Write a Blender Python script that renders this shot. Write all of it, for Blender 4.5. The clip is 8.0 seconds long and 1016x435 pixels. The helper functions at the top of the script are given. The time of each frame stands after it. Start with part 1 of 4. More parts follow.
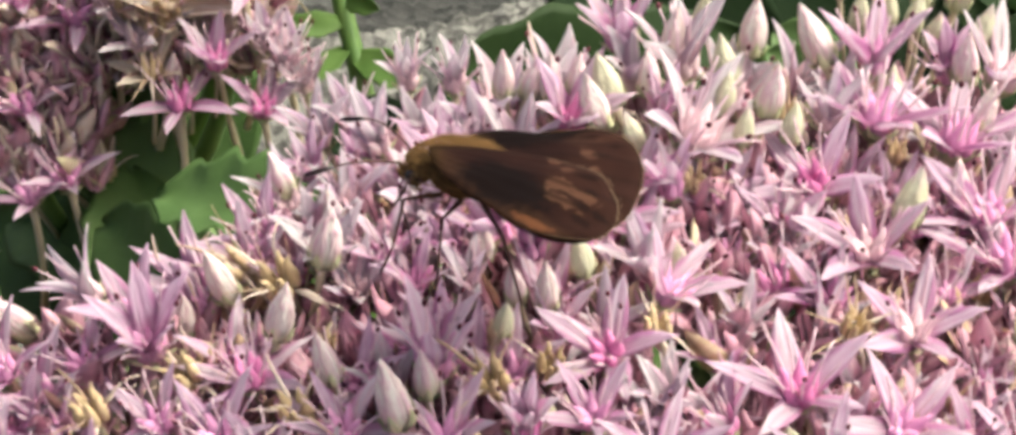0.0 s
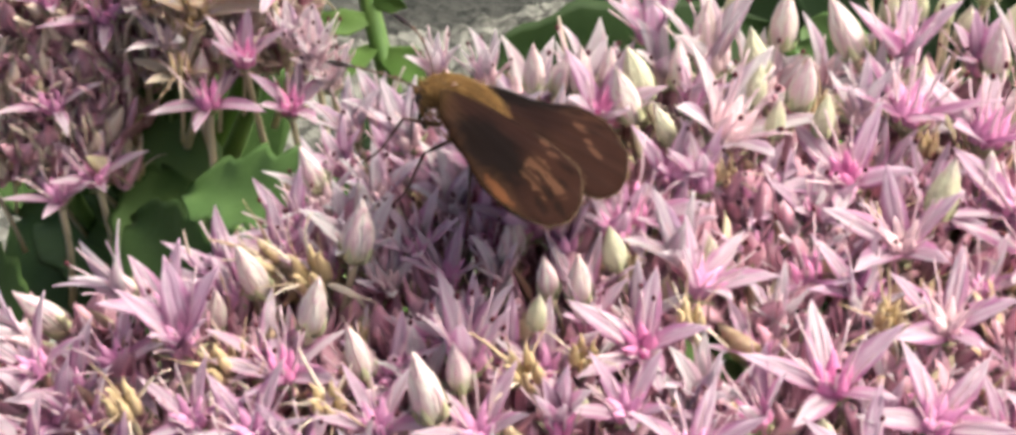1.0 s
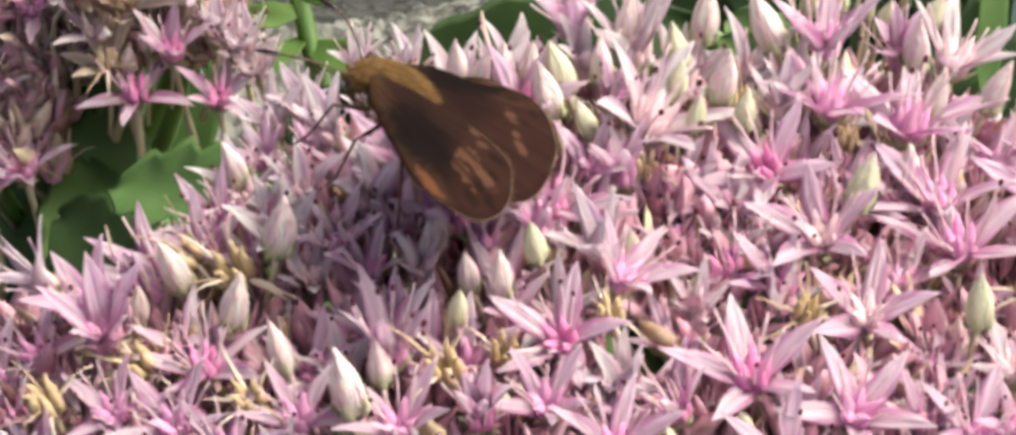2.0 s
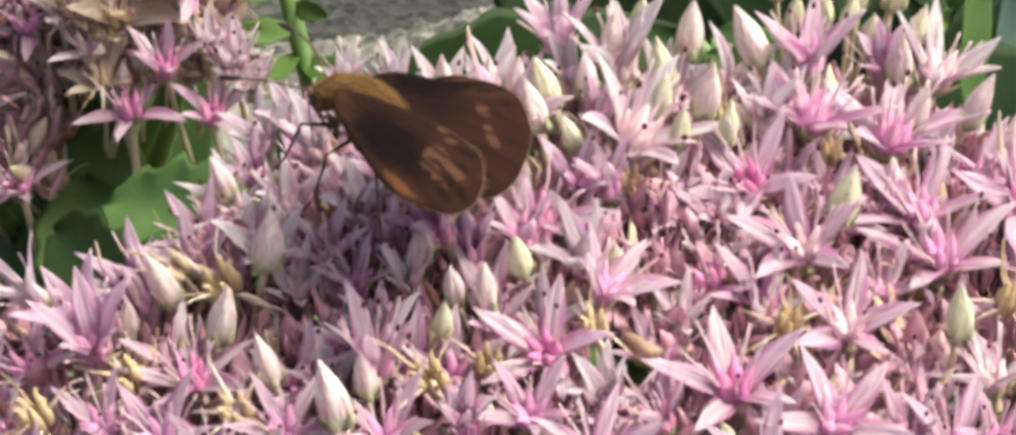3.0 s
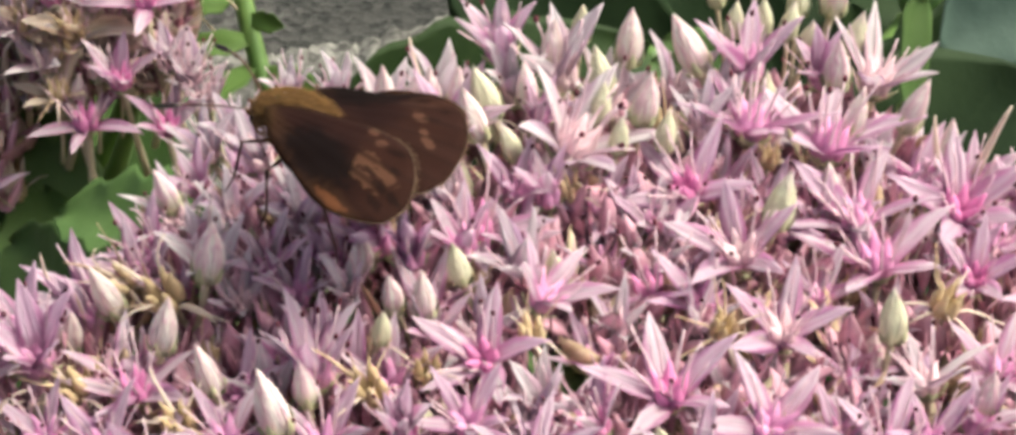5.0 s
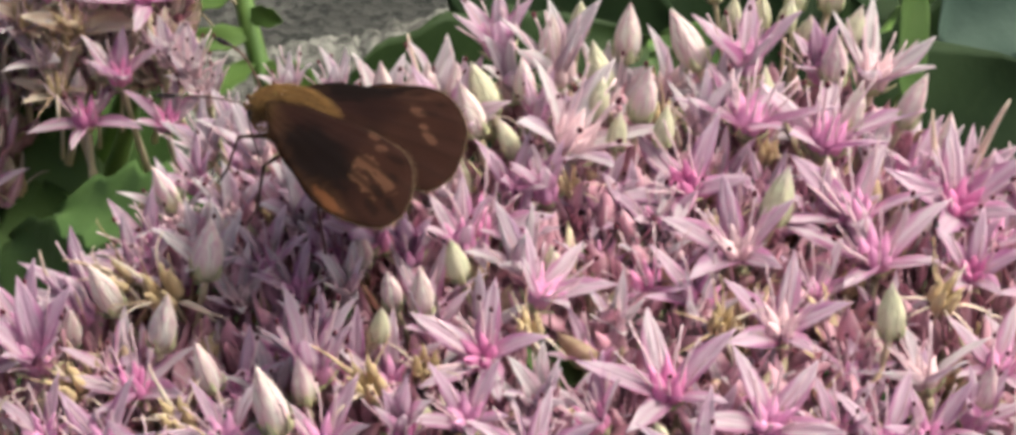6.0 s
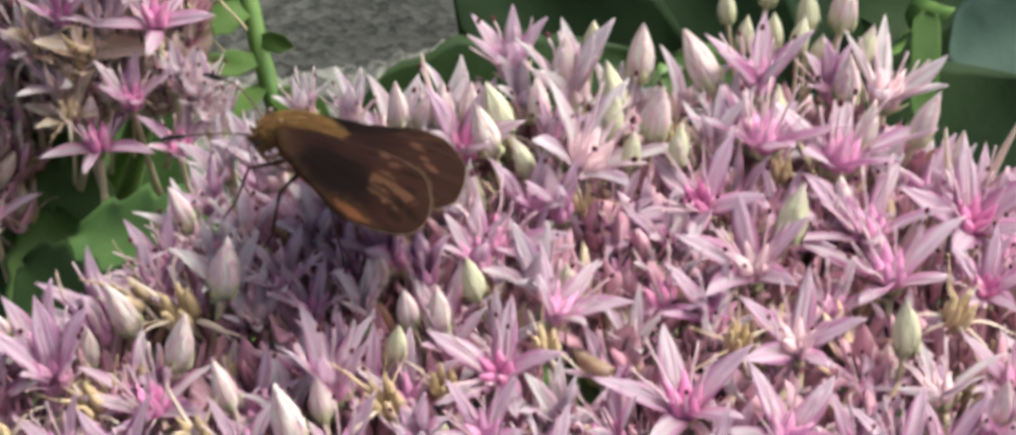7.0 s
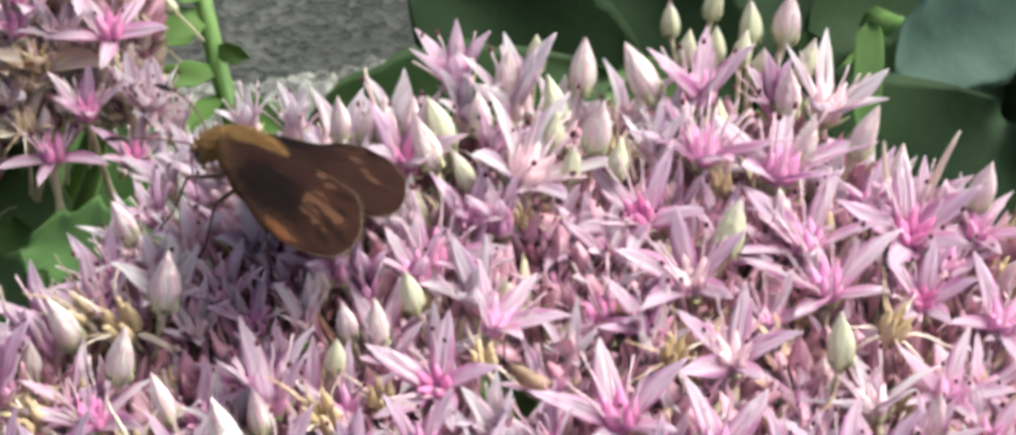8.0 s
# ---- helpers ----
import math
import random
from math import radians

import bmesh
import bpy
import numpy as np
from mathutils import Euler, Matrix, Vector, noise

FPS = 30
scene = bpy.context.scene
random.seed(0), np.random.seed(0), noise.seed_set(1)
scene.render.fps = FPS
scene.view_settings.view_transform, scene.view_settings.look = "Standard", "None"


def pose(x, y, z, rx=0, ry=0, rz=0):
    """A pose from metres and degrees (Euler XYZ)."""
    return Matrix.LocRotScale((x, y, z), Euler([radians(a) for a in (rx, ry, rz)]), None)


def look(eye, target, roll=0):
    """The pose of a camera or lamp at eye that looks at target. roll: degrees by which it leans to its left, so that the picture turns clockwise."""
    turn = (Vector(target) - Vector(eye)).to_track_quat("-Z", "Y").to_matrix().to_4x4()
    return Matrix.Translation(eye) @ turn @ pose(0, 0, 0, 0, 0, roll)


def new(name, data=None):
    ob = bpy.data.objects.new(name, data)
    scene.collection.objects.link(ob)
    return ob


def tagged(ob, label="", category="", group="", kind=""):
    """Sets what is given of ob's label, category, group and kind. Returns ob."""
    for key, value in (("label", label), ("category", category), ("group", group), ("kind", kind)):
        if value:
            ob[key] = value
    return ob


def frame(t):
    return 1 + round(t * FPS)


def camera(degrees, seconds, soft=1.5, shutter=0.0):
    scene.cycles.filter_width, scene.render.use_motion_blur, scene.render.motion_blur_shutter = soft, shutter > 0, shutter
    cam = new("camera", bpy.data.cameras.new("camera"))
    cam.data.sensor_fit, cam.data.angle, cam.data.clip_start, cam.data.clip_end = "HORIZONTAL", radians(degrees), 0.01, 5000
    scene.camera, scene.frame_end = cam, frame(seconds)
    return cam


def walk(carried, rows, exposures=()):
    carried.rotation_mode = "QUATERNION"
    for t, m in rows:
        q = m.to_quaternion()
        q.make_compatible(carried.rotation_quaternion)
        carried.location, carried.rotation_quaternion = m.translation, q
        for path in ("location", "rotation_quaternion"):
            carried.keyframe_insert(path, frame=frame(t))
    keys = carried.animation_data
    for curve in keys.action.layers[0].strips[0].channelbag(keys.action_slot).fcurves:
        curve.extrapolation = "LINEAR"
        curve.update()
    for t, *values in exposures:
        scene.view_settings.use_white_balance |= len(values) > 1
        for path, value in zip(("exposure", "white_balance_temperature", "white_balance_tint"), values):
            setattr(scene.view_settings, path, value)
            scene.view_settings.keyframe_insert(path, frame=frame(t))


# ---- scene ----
cam = camera(20, 8.0, soft=3.6)
walk(cam, [
    (0, pose(-0.00554, -0.12835, 0.10024, 51.355, -0.285, 1.477)),
    (0.5, pose(-0.00626, -0.1283, 0.09978, 51.427, -0.538, 1.149)),
    (1, pose(-0.00625, -0.12873, 0.09955, 51.496, 0.113, 1.64)),
    (1.5, pose(-0.00515, -0.12862, 0.10026, 51.29, -0.508, 0.59)),
    (1.7, pose(-0.00496, -0.12868, 0.10039, 51.229, -0.546, 0.504)),
    (2.8, pose(-0.00395, -0.12973, 0.10102, 51.14, 0.241, 1.49)),
    (3, pose(-0.00334, -0.13017, 0.10139, 51.491, -0.094, 0.739)),
    (3.5, pose(-0.00204, -0.13101, 0.102, 51.784, -0.018, 0.498)),
    (4, pose(-0.00182, -0.13085, 0.10214, 51.534, 0.248, 0.799)),
    (4.2, pose(-0.00115, -0.13122, 0.10203, 51.622, 0.153, 0.213)),
    (5.3, pose(3e-05, -0.13136, 0.10319, 51.481, 0.592, 0.543)),
    (5.5, pose(-0.00027, -0.13115, 0.10344, 51.326, 0.976, 1.152)),
    (6, pose(0.00026, -0.1313, 0.10313, 51.353, 0.502, 0.265)),
    (6.5, pose(0, -0.1316, 0.10282, 51.752, 0.252, 0.012)),
    (7, pose(-0.00066, -0.13239, 0.10258, 52.102, 0.663, 0.126)),
    (7.5, pose(0.0004, -0.13171, 0.10357, 51.853, 0.592, 0.411)),
    (8, pose(0.00251, -0.13287, 0.10398, 52.09, 0.637, -0.014)),
], exposures=[(0.0, 1.59, 6600, 0), (3.5, 1.53, 6600, -1), (5.5, 1.36, 6600, 0), (6.5, 1.11, 6550, 0), (7.0, 1.26, 6200, -2), (8.0, 1.56, 6000, -3)])

# ---- sky, sun ----
SUN_AZ, SUN_EL = 72.0, 55.0   # azimuth from +y towards +x, elevation
world = bpy.data.worlds.new("sky")
scene.world = world
world.use_nodes = True
wn = world.node_tree
sky = wn.nodes.new("ShaderNodeTexSky")
sky.sky_type = "NISHITA"
sky.sun_disc = False
sky.air_density, sky.dust_density, sky.ozone_density = 0.25, 7.0, 0.1
sky.sun_elevation, sky.sun_rotation = radians(SUN_EL), radians(SUN_AZ)
wn.links.new(sky.outputs[0], wn.nodes["Background"].inputs[0])
wn.nodes["Background"].inputs[1].default_value = 0.15
sun = new("sun", bpy.data.lights.new("sun", "SUN"))
sun.data.energy, sun.data.angle, sun.data.color = 0.9, radians(3.0), (1.0, 0.945, 0.875)
sv = Vector((math.sin(radians(SUN_AZ)) * math.cos(radians(SUN_EL)), math.cos(radians(SUN_AZ)) * math.cos(radians(SUN_EL)), math.sin(radians(SUN_EL))))
sun.matrix_world = look(sv * 2, (0, 0, 0))

MM = 0.001
SC = 0.91 * MM   # one unit of the butterfly's body


# ---- materials ----
class Mat:
    """A node material with small helpers."""

    def __init__(self, name):
        self.m = bpy.data.materials.new(name)
        self.m.use_nodes = True
        self.t = self.m.node_tree
        self.bsdf = self.t.nodes["Principled BSDF"]
        self.out = self.t.nodes["Material Output"]
        self.coord = self.t.nodes.new("ShaderNodeTexCoord").outputs["Object"]
        self.random = self.t.nodes.new("ShaderNodeObjectInfo").outputs["Random"]

    def put(self, socket, value):
        if isinstance(value, bpy.types.NodeSocket):
            self.t.links.new(value, socket)
        elif isinstance(value, (tuple, list)) and len(value) == 3 and socket.type == "RGBA":
            socket.default_value = (*value, 1)
        else:
            socket.default_value = value

    def set(self, **kw):
        for k, v in kw.items():
            self.put(self.bsdf.inputs[{"color": "Base Color", "rough": "Roughness", "spec": "Specular IOR Level", "normal": "Normal", "sheen": "Sheen Weight", "metal": "Metallic"}[k]], v)
        return self

    def math(self, op, a, b=0.0, c=0.0, clamp=False):
        n = self.t.nodes.new("ShaderNodeMath")
        n.operation, n.use_clamp = op, clamp
        for s, v in zip(n.inputs, (a, b, c)):
            self.put(s, v)
        return n.outputs[0]

    def mix(self, f, a, b):
        n = self.t.nodes.new("ShaderNodeMix")
        n.data_type = "RGBA"
        self.put(n.inputs[0], f), self.put(n.inputs[6], a), self.put(n.inputs[7], b)
        return n.outputs[2]

    def ramp(self, v, lo, hi):
        n = self.t.nodes.new("ShaderNodeMapRange")
        n.interpolation_type = "SMOOTHSTEP"
        self.put(n.inputs[0], v), self.put(n.inputs[1], lo), self.put(n.inputs[2], hi)
        return n.outputs[0]

    def noise(self, scale, detail=3.0, stretch=(1, 1, 1), rough=0.55):
        mp = self.t.nodes.new("ShaderNodeMapping")
        self.put(mp.inputs[0], self.coord)
        mp.inputs[3].default_value = stretch
        off = self.t.nodes.new("ShaderNodeCombineXYZ")
        for s in off.inputs:
            self.put(s, self.random)
        self.put(mp.inputs[1], off.outputs[0])
        n = self.t.nodes.new("ShaderNodeTexNoise")
        self.put(n.inputs["Vector"], mp.outputs[0])
        n.inputs["Scale"].default_value, n.inputs["Detail"].default_value, n.inputs["Roughness"].default_value = scale, detail, rough
        return n.outputs[0]

    def xyz(self):
        n = self.t.nodes.new("ShaderNodeSeparateXYZ")
        self.put(n.inputs[0], self.coord)
        return n.outputs

    def bump(self, height, strength=0.3, dist=0.0002):
        n = self.t.nodes.new("ShaderNodeBump")
        n.inputs["Strength"].default_value, n.inputs["Distance"].default_value = strength, dist
        self.put(n.inputs["Height"], height)
        return self.set(normal=n.outputs[0])

    def through_light(self, weight, color):
        """Mixes in light that shines through a thin leaf."""
        tr = self.t.nodes.new("ShaderNodeBsdfTranslucent")
        self.put(tr.inputs[0], color)
        mx = self.t.nodes.new("ShaderNodeMixShader")
        self.put(mx.inputs[0], weight)
        self.t.links.new(self.bsdf.outputs[0], mx.inputs[1])
        self.t.links.new(tr.outputs[0], mx.inputs[2])
        self.t.links.new(mx.outputs[0], self.out.inputs[0])
        return self


def petal_material(name, pale_a, pale_b, dark_a, dark_b, heart):
    # unit petal: x runs 0..1 from base to tip, y across
    k = Mat(name)
    x, y, z = k.xyz()
    ay = k.math("ABSOLUTE", y)
    keel = k.ramp(ay, 0.034, 0.0)
    streak = k.noise(4.2, 2, (0.22, 6.5, 1))
    blotch = k.noise(5, 3, (1, 2, 1))
    base = k.ramp(x, 0.40, 0.02)
    pale = k.mix(k.random, pale_a, pale_b)
    mauve = k.mix(k.random, dark_a, dark_b)
    edge = k.ramp(k.math("ADD", ay, k.math("MULTIPLY", k.math("SUBTRACT", blotch, 0.5), 0.06)), 0.055, 0.100)
    f = k.math("ADD", k.math("ADD", k.math("MULTIPLY", keel, 0.25), k.math("MULTIPLY", edge, 0.85)), k.math("MULTIPLY", k.ramp(streak, 0.54, 0.68), 0.4), clamp=True)
    col = k.mix(f, pale, mauve)
    col = k.mix(k.math("MULTIPLY", k.ramp(blotch, 0.52, 0.74), 0.4), col, k.mix(0.5, pale_a, dark_b))
    col = k.mix(k.math("MULTIPLY", base, 0.5), col, heart)
    k.set(color=col, rough=0.5, spec=0.25).bump(streak, 0.5, 0.05)
    return k.through_light(0.58, col).m


def simple(name, a, b, scale, rough=0.5, spec=0.4, through_w=0.0, stretch=(1, 1, 1), bump=0.3, dist=0.0002, vary=0.0):
    k = Mat(name)
    n = k.noise(scale, 4, stretch)
    col = k.mix(k.ramp(n, 0.3, 0.7), a, b)
    if vary:
        col = k.mix(k.math("MULTIPLY", k.random, vary), col, a)
    k.set(color=col, rough=rough, spec=spec).bump(n, bump, dist)
    if through_w:
        k.through_light(through_w, col)
    return k.m


def bud_material(name, bias):
    # unit bud: z runs 0..1 from base to tip
    k = Mat(name)
    x, y, z = k.xyz()
    ang = k.math("ARCTAN2", y, x)
    rib = k.math("ABSOLUTE", k.math("SINE", k.math("MULTIPLY", ang, 2.5)))
    n = k.noise(5, 3, (4, 4, 0.4))
    pale = k.mix(k.random, (0.80, 0.58, 0.64), (0.82, 0.71, 0.64))
    col = k.mix(k.math("MULTIPLY", k.ramp(rib, 0.3, 0.95), 0.85), (0.82, 0.77, 0.72), pale)
    col = k.mix(k.math("MULTIPLY", k.ramp(n, 0.46, 0.66), 0.7), col, (0.68, 0.38, 0.50))
    green = k.ramp(k.math("ADD", z, k.math("MULTIPLY", k.random, 0.3)), 0.55 + bias, 0.1 + bias)
    col = k.mix(k.math("MULTIPLY", green, 0.75), col, (0.68, 0.71, 0.46))
    k.set(color=col, rough=0.42, spec=0.35).bump(n, 0.4, 0.05)
    return k.through_light(0.25, col).m


def leaf_material(name, dark, light, rough, through_w, spec=0.3):
    k = Mat(name)
    n = k.noise(90, 5)
    fine = k.noise(900, 3)
    col = k.mix(k.ramp(n, 0.3, 0.7), dark, light)
    col = k.mix(k.math("MULTIPLY", k.ramp(fine, 0.5, 0.7), 0.3), col, light)
    k.set(color=col, rough=rough, spec=spec).bump(k.math("ADD", n, k.math("MULTIPLY", fine, 0.3)), 0.35, 0.0006)
    return k.through_light(through_w, light).m


def wing_material(name, side):
    # wing plane in wing units: u backwards along the body, v outwards
    k = Mat(name)
    x, y, z = k.xyz()
    u = k.math("MULTIPLY", x, -1.0 / SC)
    v = k.math("MULTIPLY", y, side / SC)
    n = k.noise(700, 4)
    fine = k.noise(4000, 2)
    ragged = k.noise(1900, 3)
    cloud = k.noise(330, 3)

    def spot(cu, cv, ru, rv, deg, rag=2.4):
        c, s = math.cos(radians(deg)), math.sin(radians(deg))
        du, dv = k.math("SUBTRACT", u, cu), k.math("SUBTRACT", v, cv)
        a = k.math("ADD", k.math("MULTIPLY", du, c / ru), k.math("MULTIPLY", dv, s / ru))
        b = k.math("ADD", k.math("MULTIPLY", du, -s / rv), k.math("MULTIPLY", dv, c / rv))
        d = k.math("SQRT", k.math("ADD", k.math("MULTIPLY", a, a), k.math("MULTIPLY", b, b)))
        d = k.math("ADD", d, k.math("MULTIPLY", k.math("SUBTRACT", ragged, 0.5), rag))
        return k.ramp(d, 1.2, 0.6)

    rays = k.math("SINE", k.math("MULTIPLY", k.math("ARCTAN2", v, k.math("ADD", u, 2.5)), 40.0))
    shade = lambda r, g, b: (0.36 * r, 0.32 * g, 0.35 * b)
    # warm brown ground, tawny towards the outer half
    col = k.mix(k.ramp(n, 0.3, 0.7), shade(0.036, 0.0155, 0.0112), shade(0.022, 0.0092, 0.0073))
    outer = k.ramp(k.math("ADD", u, k.math("MULTIPLY", k.math("SUBTRACT", cloud, 0.5), 4.0)), 4.2, 6.4)
    col = k.mix(k.math("MULTIPLY", outer, 0.5), col, shade(0.062, 0.027, 0.017))
    # tawny band along the leading edge
    lead = k.math("ADD", k.math("MULTIPLY", u, 0.81), k.math("SUBTRACT", 2.11, k.math("MULTIPLY", v, 0.586)))
    col = k.mix(k.math("MULTIPLY", k.ramp(lead, 1.5, 0.7), 0.6), col, shade(0.085, 0.047, 0.024))
    # dark cell
    col = k.mix(k.math("MULTIPLY", spot(2.5, 4.7, 3.7, 1.9, 48, 1.0), 0.95), col, shade(0.0085, 0.0048, 0.0042))
    # tawny strip along the inner edge
    inner = k.math("MULTIPLY", k.ramp(v, 1.6, 0.4), k.ramp(u, 7.6, 5.0))
    col = k.mix(k.math("MULTIPLY", inner, 0.08), col, shade(0.085, 0.050, 0.023))
    # small pale spots; the far wing lies turned, so its row of spots runs elsewhere
    pale = ((5.4, 1.8, 0.42, 0.36, 20), (6.1, 3.0, 0.5, 0.38, 30)) if side > 0 else ((6.6, 3.6, 0.62, 0.5, -30), (8.1, 1.6, 0.75, 0.42, -40), (7.4, 2.4, 0.35, 0.3, 0))
    for cu, cv, ru, rv, deg in pale:
        col = k.mix(k.math("MULTIPLY", spot(cu, cv, ru, rv, deg, 1.4), 0.5), col, (0.085, 0.041, 0.026))
    for cu, cv, ru, rv, deg in ((5.5, 4.8, 0.95, 0.6, 48), (6.8, 6.0, 1.0, 0.42, 50), (5.7, 6.6, 1.1, 0.4, 52)):
        col = k.mix(k.math("MULTIPLY", k.math("MULTIPLY", spot(cu, cv, ru * 1.15, rv * 1.2, deg, 2.2), k.ramp(rays, 1.9, -0.2)), 0.5 if side > 0 else 0.1), col, (0.088, 0.043, 0.025))
    for cu, cv, ru, rv, deg in ((7.4, 5.5, 0.5, 0.28, 48), (6.6, 7.0, 0.75, 0.3, 50), (7.6, 7.9, 0.7, 0.3, 52), (6.5, 8.3, 0.8, 0.3, 52), (5.8, 5.7, 0.7, 0.18, 48), (7.2, 3.9, 0.7, 0.25, 20)):
        col = k.mix(k.math("MULTIPLY", spot(cu, cv, ru, rv, deg, 2.4), 0.7), col, shade(0.011, 0.0055, 0.0042))
    gap = k.math("MULTIPLY", k.ramp(rays, 0.6, 0.95), k.ramp(u, 3.6, 5.4))
    col = k.mix(k.math("MULTIPLY", gap, 0.35), col, shade(0.016, 0.008, 0.0055))
    col = k.mix(k.math("MULTIPLY", spot(4.0, 8.5, 1.4, 0.36, 43, 1.8), 0.55), col, (0.11, 0.042, 0.018))
    col = k.mix(k.math("MULTIPLY", k.ramp(u, -0.5, -1.6), 0.6), col, (0.05, 0.028, 0.011))
    k.set(color=col, rough=0.8, spec=0.04).bump(k.math("ADD", fine, k.math("MULTIPLY", rays, 0.5)), 0.4, 0.00005)
    return k.through_light(0.04, (0.15, 0.06, 0.02)).m


def ground_material(name, dark, light, scale):
    k = Mat(name)
    vor = k.t.nodes.new("ShaderNodeTexVoronoi")
    k.put(vor.inputs["Vector"], k.coord)
    vor.inputs["Scale"].default_value = scale
    sep = k.t.nodes.new("ShaderNodeSeparateColor")
    k.put(sep.inputs[0], vor.outputs["Color"])
    big, fine, patch = k.noise(25, 4), k.noise(1400, 4), k.noise(160, 5)
    col = k.mix(k.ramp(sep.outputs[0], 0.15, 0.95), dark, light)
    col = k.mix(k.math("MULTIPLY", k.ramp(fine, 0.35, 0.7), 0.5), col, light)
    col = k.mix(k.math("MULTIPLY", k.ramp(big, 0.45, 0.7), 0.45), col, dark)
    col = k.mix(k.math("MULTIPLY", k.ramp(patch, 0.48, 0.66), 0.5), col, tuple(0.6 * c for c in light))
    k.set(color=col, rough=0.9, spec=0.2).bump(k.math("ADD", vor.outputs["Distance"], fine), 0.6, 0.0006)
    return k.m


PETAL = petal_material("petal_pink", (0.84, 0.68, 0.80), (0.87, 0.79, 0.84), (0.61, 0.30, 0.53), (0.74, 0.43, 0.62), (0.82, 0.36, 0.64))
PETAL_PALE = petal_material("petal_pale", (0.85, 0.78, 0.83), (0.87, 0.84, 0.85), (0.62, 0.43, 0.61), (0.74, 0.58, 0.65), (0.88, 0.68, 0.74))
PETAL_CREAM = petal_material("petal_cream", (0.82, 0.73, 0.62), (0.87, 0.81, 0.72), (0.62, 0.42, 0.32), (0.74, 0.58, 0.46), (0.80, 0.68, 0.48))
BUD = bud_material("bud_pink", 0.0)
BUD_GREEN = bud_material("bud_green", 0.8)
CARPEL = simple("carpel_pink", (0.79, 0.32, 0.60), (0.87, 0.58, 0.78), 1500, 0.45, 0.4, 0.3, (3, 3, 0.6), vary=0.5)
CARPEL_DEEP = simple("carpel_deep", (0.76, 0.22, 0.50), (0.86, 0.46, 0.71), 1500, 0.45, 0.4, 0.3, (3, 3, 0.6), vary=0.4)
CARPEL_PALE = simple("carpel_pale", (0.88, 0.62, 0.70), (0.89, 0.74, 0.74), 1500, 0.45, 0.4, 0.3, (3, 3, 0.6))
FILAMENT = simple("filament", (0.80, 0.56, 0.66), (0.88, 0.76, 0.78), 2000, 0.5, 0.3, 0.3)
ANTHER = simple("anther_dark", (0.06, 0.012, 0.022), (0.13, 0.03, 0.045), 4000, 0.7, 0.2)
STALK = simple("stalk_pale", (0.48, 0.42, 0.26), (0.66, 0.56, 0.42), 600, 0.5, 0.4, 0.15, (2, 2, 0.4))
SEPAL = simple("sepal_green", (0.42, 0.46, 0.24), (0.62, 0.58, 0.40), 900, 0.5, 0.4, 0.15)
DRY = simple("dry_petal", (0.56, 0.41, 0.27), (0.76, 0.61, 0.45), 1200, 0.8, 0.15, 0.25, vary=0.5)
DRY_PALE = simple("dry_pale", (0.74, 0.62, 0.50), (0.84, 0.74, 0.66), 1200, 0.75, 0.2, 0.3)
DRY_HEART = simple("dry_heart", (0.50, 0.37, 0.20), (0.80, 0.66, 0.44), 900, 0.6, 0.3, 0.15, vary=0.6)
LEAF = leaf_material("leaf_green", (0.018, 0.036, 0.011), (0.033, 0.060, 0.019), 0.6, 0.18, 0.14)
LEAF_BRIGHT = leaf_material("leaf_bright", (0.062, 0.118, 0.034), (0.098, 0.162, 0.056), 0.5, 0.26, 0.15)
LEAF_MID = leaf_material("leaf_mid", (0.052, 0.105, 0.022), (0.090, 0.155, 0.040), 0.55, 0.22, 0.12)
LEAF_SIDE = leaf_material("leaf_side", (0.046, 0.088, 0.024), (0.076, 0.128, 0.040), 0.6, 0.2, 0.12)
# same sedum green, its colour darkened for the leaves standing in shade
LEAF_SHADED = leaf_material("leaf_shaded", (0.013, 0.025, 0.011), (0.024, 0.042, 0.018), 0.65, 0.04, 0.08)
# waxy teal leaf; the sheen of the sky is put into its pale colour
LEAF_TEAL = leaf_material("leaf_waxy_skylit", (0.042, 0.076, 0.058), (0.064, 0.106, 0.083), 0.6, 0.08)
STEM = simple("stem_green", (0.07, 0.14, 0.03), (0.14, 0.23, 0.06), 250, 0.45, 0.4, 0.1, (2, 2, 0.3))
WING = wing_material("wing_scales", 1)
WING_FAR = wing_material("wing_scales_far", -1)
HIND = simple("hindwing_scales", (0.016, 0.0074, 0.0050), (0.040, 0.0195, 0.0115), 420, 0.85, 0.03, 0.04, dist=0.00005)
FRINGE = simple("wing_fringe", (0.06, 0.038, 0.024), (0.14, 0.095, 0.06), 3000, 0.8, 0.1, 0.2)
FUR = simple("fur_golden", (0.085, 0.044, 0.014), (0.24, 0.135, 0.048), 1500, 0.75, 0.2, 0.1, (0.4, 2, 2), vary=0.3)
ABDOMEN = simple("abdomen_tan", (0.045, 0.023, 0.011), (0.10, 0.055, 0.027), 1200, 0.75, 0.2, 0.0, (3, 0.6, 0.6))
EYE = simple("eye_dark", (0.012, 0.006, 0.006), (0.03, 0.012, 0.01), 2000, 0.18, 0.6)
LEG = simple("leg_dark", (0.045, 0.020, 0.014), (0.10, 0.045, 0.03), 3000, 0.5, 0.3)
CONCRETE = ground_material("concrete", (0.018, 0.018, 0.016), (0.17, 0.168, 0.15), 560)
ASPHALT = ground_material("asphalt", (0.011, 0.012, 0.011), (0.060, 0.060, 0.055), 650)


